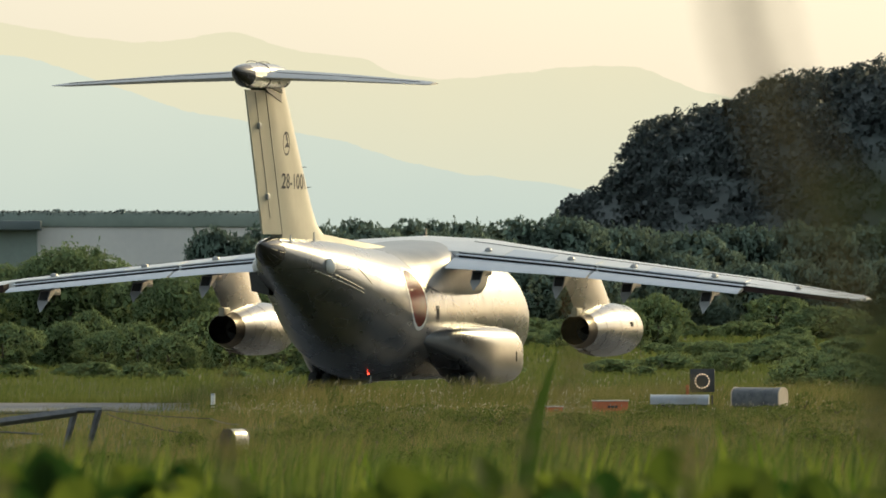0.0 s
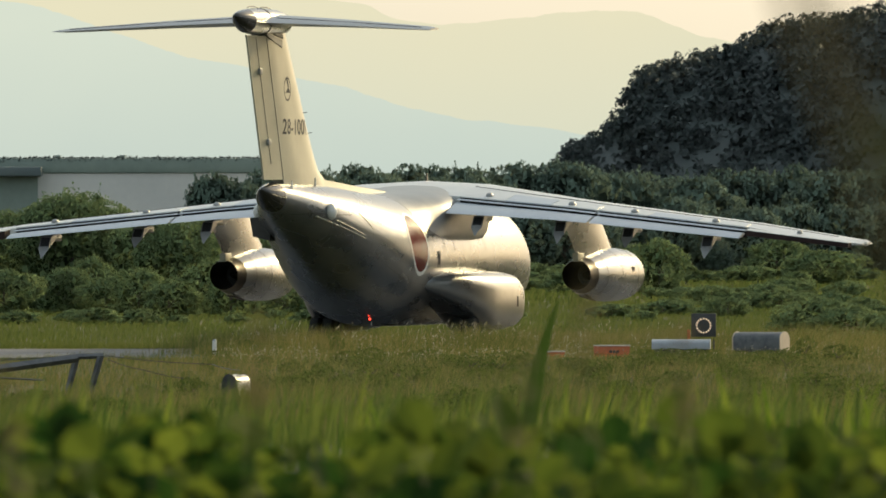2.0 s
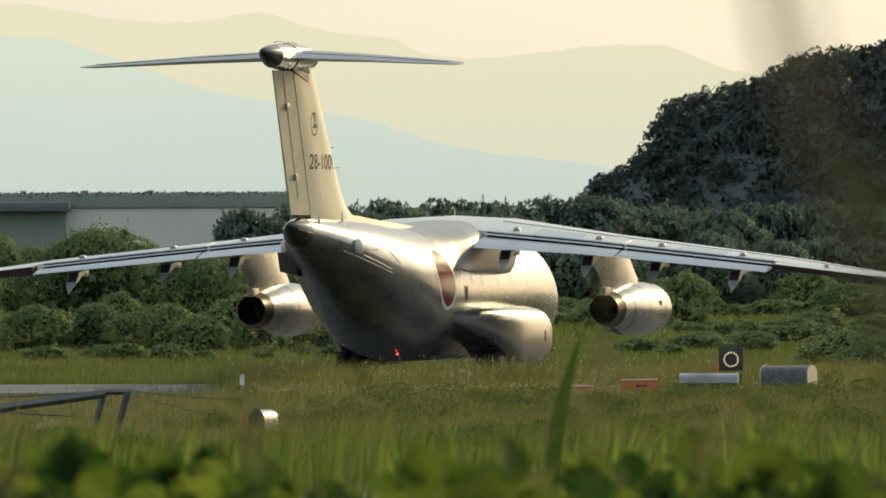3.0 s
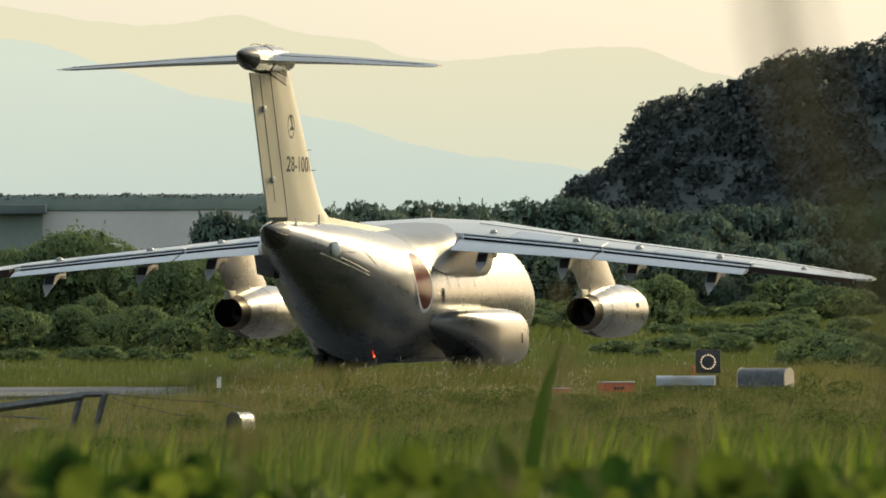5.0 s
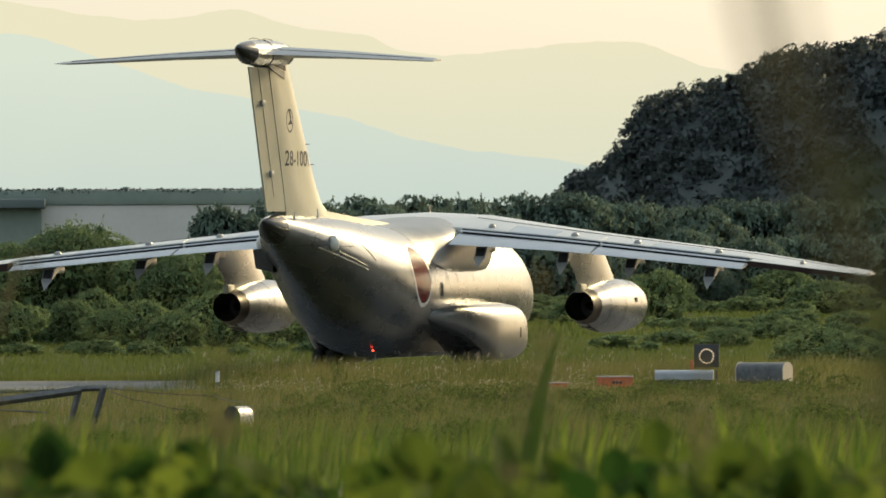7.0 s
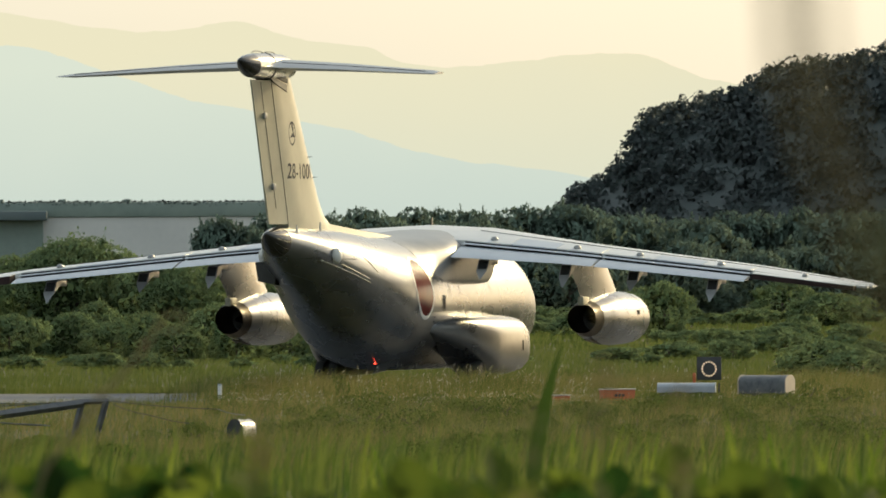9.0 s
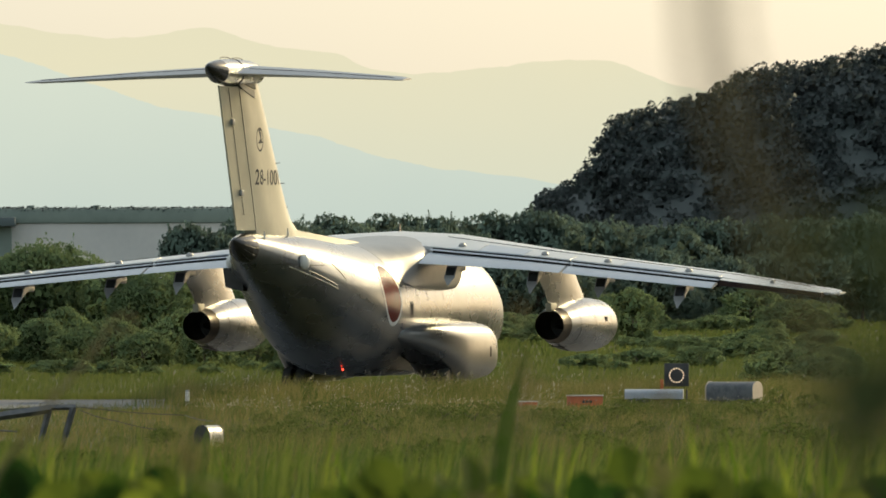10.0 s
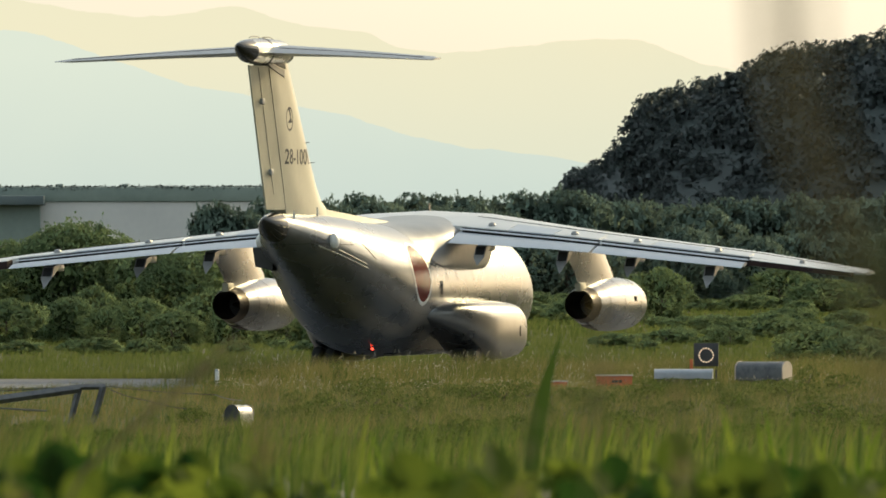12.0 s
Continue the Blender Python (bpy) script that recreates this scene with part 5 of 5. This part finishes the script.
def make_orange_box(m, w, d, h, bars):
    b = empty("orange_box", m)
    tagged(b, "faded orange painted metal box with a pale lid in the grass", "box")
    bm = bmesh.new()
    box(bm, -w / 2, w / 2, -d / 2, d / 2, 0, h, bevel=0.015)
    body = part("body", bm, ORANGE, b)
    bm = bmesh.new()
    box(bm, -w / 2 - 0.02, w / 2 + 0.02, -d / 2 - 0.02, d / 2 + 0.02, h + 0.002, h + 0.035, bevel=0.01)
    # the lid's pale colour paints in a brightly lit top
    part("lid", bm, mottled("sunlit_pale_lid", (0.55, 0.45, 0.38), (0.68, 0.58, 0.50), 4.0, 0.5), b, "lid coloured pale for the sun on it")
    if bars:
        bm = bmesh.new()
        for k in range(3):
            box(bm, -0.14 + k * 0.1, -0.06 + k * 0.1, -d / 2 - 0.006, -d / 2 - 0.002, h * 0.55, h * 0.72)
        part("marking", bm, DARK_PAINT, body)


make_orange_box(pose(6.92, 280, 0.0, 0, 0, 14), 0.90, 0.5, 0.40, True)
make_orange_box(pose(5.35, 280, 0.0, 0, 0, 14), 0.46, 0.4, 0.24, False)


RING_LAMP = glowing("warm_white_lamp", (1.0, 0.74, 0.48), 0.55)


def make_ring_light(m):
    s = empty("ring_light_board", m)
    tagged(s, "dark square board with a ring of white lamps on short legs", "signal board")
    bm = bmesh.new()
    box(bm, -0.345, 0.345, -0.03, 0.03, 0.62, 1.27, bevel=0.012)
    board = part("board", bm, DARK_PAINT, s)
    for k in range(16):
        a = 2 * math.pi * k / 16
        bm = bmesh.new()
        bmesh.ops.create_uvsphere(bm, u_segments=10, v_segments=6, radius=0.024)
        bmesh.ops.translate(bm, verts=bm.verts, vec=(math.cos(a) * 0.195, -0.045, 0.93 + math.sin(a) * 0.195))
        part("lamp", bm, RING_LAMP, board, "lit warm white lamp")
    bm = bmesh.new()
    for i in range(28):
        a0, a1 = 2 * math.pi * i / 28, 2 * math.pi * (i + 1) / 28
        bm.faces.new([bm.verts.new((math.cos(a) * r, -0.036, 0.93 + math.sin(a) * r)) for a, r in ((a0, 0.165), (a1, 0.165), (a1, 0.225), (a0, 0.225))])
    part("ring", bm, STEEL, board, "grey ring plate")
    for x in (-0.28, 0.28):
        bm = bmesh.new()
        rod(bm, (x, 0, -0.05), (x, 0, 0.53), 0.025)
        part("leg", bm, DARK_PAINT, s)
    bm = bmesh.new()
    box(bm, -0.46, -0.37, -0.04, 0.04, 0.55, 0.82, bevel=0.01)
    part("side_plate", bm, ORANGE, s, "small orange plate")


make_ring_light(pose(9.59, 284, 0.0, 0, 0, -4))


def make_trestle():
    t = empty("steel_trestle", pose(-0.10, 222, 0.11))
    tagged(t, "low grey steel trestle with a long sloping beam", "trestle")
    bm = bmesh.new()
    rod(bm, (-9.91, -2.0, 0.21), (-6.11, 0, 0.71), 0.095, 0.095, 4)
    part("beam", bm, STEEL, t, "long sloping square beam")
    bm = bmesh.new()
    rod(bm, (-6.21, 0, 0.74), (-5.54, 0.2, 0.75), 0.06, 0.06, 4)
    part("head", bm, STEEL, t)
    for x0, x1 in ((-6.11, -6.36), (-5.59, -5.86)):
        bm = bmesh.new()
        rod(bm, (x0, 0.1, 0.74), (x1, 0.1, -0.22), 0.075, 0.06, 4)
        part("leg", bm, STEEL, t)
    bm = bmesh.new()
    rod(bm, (-9.17, 0.3, 0.36), (-6.82, 0.3, 0.22), 0.022, 0.022, 6)
    part("stay", bm, STEEL, t)


make_trestle()


def make_cable(points, name, label):
    bm = bmesh.new()
    pts = []
    for (p, q) in zip(points, points[1:]):
        for k in range(8):
            u = k / 8
            pts.append(Vector(p).lerp(Vector(q), u) - Vector((0, 0, 0.03 * math.sin(math.pi * u))))
    pts.append(Vector(points[-1]))
    tube(bm, pts, 0.010, n=5)
    c = part(name, bm, DARK_PAINT)
    tagged(c, label, "cable")


make_cable([(-9.67, 228, 0.66), (-6.37, 228, 0.80), (-5.68, 228, 0.79), (-3.33, 228, 0.60), (-2.63, 222, 0.55)], "ground_cable", "thin dark cable strung low over the grass")
make_cable([(-5.63, 226, 0.74), (-4.81, 226, 0.50), (-3.8, 226, 0.30)], "ground_cable", "thin dark cable sagging into the grass")


def make_marker():
    m = empty("taxiway_marker", pose(-4.08, 283.5, 0.02))
    tagged(m, "small white taxiway marker post", "marker")
    bm = bmesh.new()
    rod(bm, (0, 0, -0.02), (0, 0, 0.50), 0.06, 0.06, 14)
    part("post", bm, WHITE_PAINT, m)
    bm = bmesh.new()
    rod(bm, (0, 0, 0.502), (0, 0, 0.55), 0.065, 0.045, 14)
    part("cap", bm, PALE_STEEL, m)


make_marker()


# ---- plants close to the camera ----
def leaf_mesh(length, width, fold=0.25):
    V = [(0, 0, 0), (width * 0.32, length * 0.22, 0.06 * length), (width * 0.5, length * 0.5, 0.08 * length), (width * 0.3, length * 0.8, 0.03 * length), (0, length, -0.06 * length),
         (-width * 0.3, length * 0.8, 0.03 * length), (-width * 0.5, length * 0.5, 0.08 * length), (-width * 0.32, length * 0.22, 0.06 * length), (0, length * 0.5, 0)]
    F = [(0, 1, 8), (1, 2, 8), (2, 3, 8), (3, 4, 8), (4, 5, 8), (5, 6, 8), (6, 7, 8), (7, 0, 8)]
    me = bpy.data.meshes.new("leaf")
    me.from_pydata(V, [], F)
    me.materials.append(LEAF)
    return me


LEAVES = [leaf_mesh(0.12, 0.10), leaf_mesh(0.155, 0.13), leaf_mesh(0.09, 0.08)]


def make_vine(x, y, h, seed, n=18):
    """A leafy weed: bent stems with broad leaves."""
    rng = random.Random(seed)
    v = empty("leafy_weed", pose(x, y, ground_z(x, y)))
    tagged(v, "leafy green weed with broad leaves on the near bank", "plant", "leafy weeds on the bank")
    tips = []
    for k in range(3):
        bm = bmesh.new()
        a = rng.uniform(0, 6.28)
        p = Vector((0, 0, -0.03))
        line = [p]
        for j in range(4):
            p = p + Vector((math.cos(a) * 0.05, math.sin(a) * 0.05, h / 4 * rng.uniform(0.8, 1.1)))
            line.append(p)
            tips.append(p)
        tube(bm, line, 0.006, 0.004, 5)
        part("stem", bm, REED, v)
    for k in range(n):
        p = rng.choice(tips)
        l = new("leaf", LEAVES[k % 3])
        l.parent = v
        l.matrix_local = Matrix.Translation(p) @ pose(0, 0, 0, rng.uniform(15, 80), rng.uniform(-40, 40), rng.uniform(0, 360))
    return v


vines = []


def make_foreground():
    rng = random.Random(2)
    for i in range(120):
        y = rng.uniform(25, 36)
        x = rng.uniform(-1.05, 1.05) * y * 0.05 + y * 0.0065
        top = 3.63 - y * (882 - 467 - rng.uniform(-70, 62) * (1.0 if x < 0.1 else 0.8)) / 17980
        vines.append(make_vine(x, y, max(0.12, top - ground_z(x, y)), 100 + i))


make_foreground()


def make_stalk(x, y, h, w, lean):
    """One broad reed blade near the camera."""
    V, F = [], []
    n = 8
    for i in range(n + 1):
        k = i / n
        ww = w * (0.55 + 0.9 * k * (1 - k) * 1.6) * (1 - k ** 4)
        V += [(lean * k * k - ww / 2, 0.01 * k, h * k), (lean * k * k, 0.012, h * k), (lean * k * k + ww / 2, 0, h * k)]
    for i in range(n):
        for j in (0, 1):
            F.append((i * 3 + j, i * 3 + j + 1, i * 3 + j + 4, i * 3 + j + 3))
    st = sheet("reed_blade", V, F, BACKLIT_BLADE, smooth=True)
    if w > 0.08:
        st.data.materials[0] = DARK_REED
    st.matrix_world = pose(x, y, ground_z(x, y) - 0.02)
    tagged(st, "broad green reed blade blurred close to the camera", "reed", "near reed blades")
    return st


stalks = []
for sx, sy, sh, sw, sl in ((0.967, 60, 3.256, 0.106, 0.205), (1.31, 60, 2.7, 0.03, 0.05), (1.46, 40, 3.11, 0.035, -0.08), (-1.01, 50, 2.86, 0.03, 0.06),
                           (0.05, 48, 2.77, 0.035, -0.04), (2.04, 46, 2.87, 0.035, 0.05)):
    stalks.append(make_stalk(sx, sy, sh - ground_z(sx, sy), sw, sl))
_r = random.Random(77)
for _k in range(64):
    sy = _r.uniform(38, 85)
    sx = sy * (0.0065 + _r.uniform(-0.048, 0.048))
    top = 3.63 - sy * _r.uniform(0.0135, 0.0215)
    stalks.append(make_stalk(sx, sy, max(0.3, top - ground_z(sx, sy)), _r.uniform(0.013, 0.028), _r.uniform(-0.14, 0.16)))


def make_near_shoot():
    """A tall leafy shoot just in front of the lens, at the edge of the view."""
    x, y = 0.245, 5.0
    t = empty("leafy_shoot", pose(x, y, ground_z(x, y)))
    tagged(t, "dark leafy shoot close to the camera, strongly blurred", "plant")
    bm = bmesh.new()
    tube(bm, [(0.09, 0, -0.03), (0.06, 0, 0.5), (0.02, 0, 0.9), (-0.018, 0, 0.99), (-0.040, 0, 1.045), (-0.052, 0, 1.085), (-0.055, 0, 1.13), (-0.056, 0, 1.25)], 0.004, 0.0052, 6)
    tube(bm, [(0.03, 0, 0.88), (0.0, 0, 1.0), (-0.028, 0, 1.06), (-0.036, 0, 1.10), (-0.038, 0, 1.25)], 0.003, 0.003, 6)
    part("stem", bm, DRY, t, "thin brown stem")
    rng = random.Random(3)
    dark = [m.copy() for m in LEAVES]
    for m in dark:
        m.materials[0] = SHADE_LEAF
    for k in range(36):
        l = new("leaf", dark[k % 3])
        l.parent = t
        z = rng.uniform(0.90, 1.015)
        s = rng.uniform(0.28, 0.42)
        l.matrix_local = Matrix.Translation((0.032 + rng.uniform(-0.008, 0.070), rng.uniform(-0.03, 0.03), z)) @ pose(0, 0, 0, rng.uniform(-70, 10), rng.uniform(-40, 40), rng.uniform(0, 360)) @ Matrix.Diagonal((s, s, s, 1))
    return t


shoot = make_near_shoot()


def make_tendril():
    """A dry curled stem that the wind lifts into view."""
    x, y = -0.427, 25.0
    st = empty("dry_tendril", pose(x - 0.5, y, ground_z(x - 0.5, y)))
    tagged(st, "thin dry tan tendril curling at its tip, close to the camera", "plant")
    pts = [(0.5 + p, 0, 0.88 + q) for p, q in ((-0.50, -0.90), (-0.44, -0.62), (-0.33, -0.33), (-0.17, -0.16), (-0.05, -0.05), (-0.02, 0.0), (0.0, 0.018), (0.025, 0.024), (0.05, 0.007), (0.04, -0.015), (0.015, -0.02), (-0.014, -0.012))]
    bm = bmesh.new()
    tube(bm, pts, 0.006, 0.005, 6)
    part("stem", bm, DRY, st)
    for k, (px, pz, r) in enumerate(((0.17, 0.55, 40), (0.33, 0.72, -30), (0.45, 0.83, 60))):
        l = new("leaf", dry_leaf)
        l.parent = st
        l.matrix_local = Matrix.Translation((px, 0, pz)) @ pose(0, 0, 0, 40, r, 90 * k)
    return st


def make_dry_stalk(x, y, top, lean, seed):
    """A dry weed stem with a ragged seed head, close to the lens."""
    rng = random.Random(seed)
    foot = ground_z(x, y)
    h = top - foot
    st = empty("dry_stalk", pose(x, y, foot))
    tagged(st, "thin dry brown weed stalk with a ragged seed head", "plant", "dry stalks")
    bm = bmesh.new()
    tube(bm, [(lean * k * k, 0, -0.02 + (h + 0.02) * k) for k in (0.0, 0.3, 0.6, 0.85, 1.0)], 0.0028, 0.0016, 5)
    part("stem", bm, DRY, st)
    for k in range(6):
        u = rng.uniform(0.78, 1.0)
        l = new("leaf", dry_leaf)
        l.parent = st
        l.matrix_local = Matrix.Translation((lean * u * u, 0, h * u)) @ pose(0, 0, 0, rng.uniform(10, 80), rng.uniform(-40, 40), rng.uniform(0, 360))
    return st


dry_leaf = leaf_mesh(0.035, 0.018)
dry_leaf.materials[0] = DRY
tendril = make_tendril()
dry_stalks = [make_dry_stalk(x, y, top, lean, 60 + i) for i, (x, y, top, lean) in enumerate((
    (0.233, 13.0, 3.61, 0.02), (-0.197, 14.0, 3.49, 0.03), (-0.40, 12.0, 3.45, -0.03), (0.50, 15.0, 3.47, -0.03), (0.22, 16.0, 3.43, 0.03)))]


# ---- what moves: reed blades in the wind ----
def motions():
    for i, st in enumerate(stalks + dry_stalks):
        base = st.matrix_world.copy()
        rows = []
        for k in range(25):
            t = k * 0.5
            sway = 1.6 * math.sin(1.9 * t + i * 1.3) + 0.8 * math.sin(4.3 * t + i)
            rows.append((t, base @ pose(0, 0, 0, 0.5 * sway, sway, 0)))
        walk(st, rows)
    for i, v in enumerate(vines):
        base = v.matrix_world.copy()
        walk(v, [(t, base @ pose(0, 0, 0, 2.0 * math.sin(1.7 * t + i * 0.8), 3.0 * math.sin(2.1 * t + i * 1.9), 0)) for t in [k * 0.75 for k in range(17)]])
    base = shoot.matrix_world.copy()
    walk(shoot, [(t, base @ pose(0, 0, 0, 0, a, 0)) for t, a in ((0, -0.9), (1.5, -0.5), (3, 0), (4.5, 0.2), (6, 0), (7.5, 0.2), (9, 0), (10.5, -0.1), (12, -0.6))])
    # the tendril lies low at first and is lifted late in the clip
    base = tendril.matrix_world.copy()
    lifts = ((0, -44), (3, -42), (5, -34), (6.5, -28), (7.5, -20), (8.5, -10), (9, -5), (9.5, 0), (10, -6), (10.5, 1), (11, 2), (11.5, 4), (12, 5))
    walk(tendril, [(t, base @ pose(0, 0, 0, 0, a, 0)) for t, a in lifts])


motions()
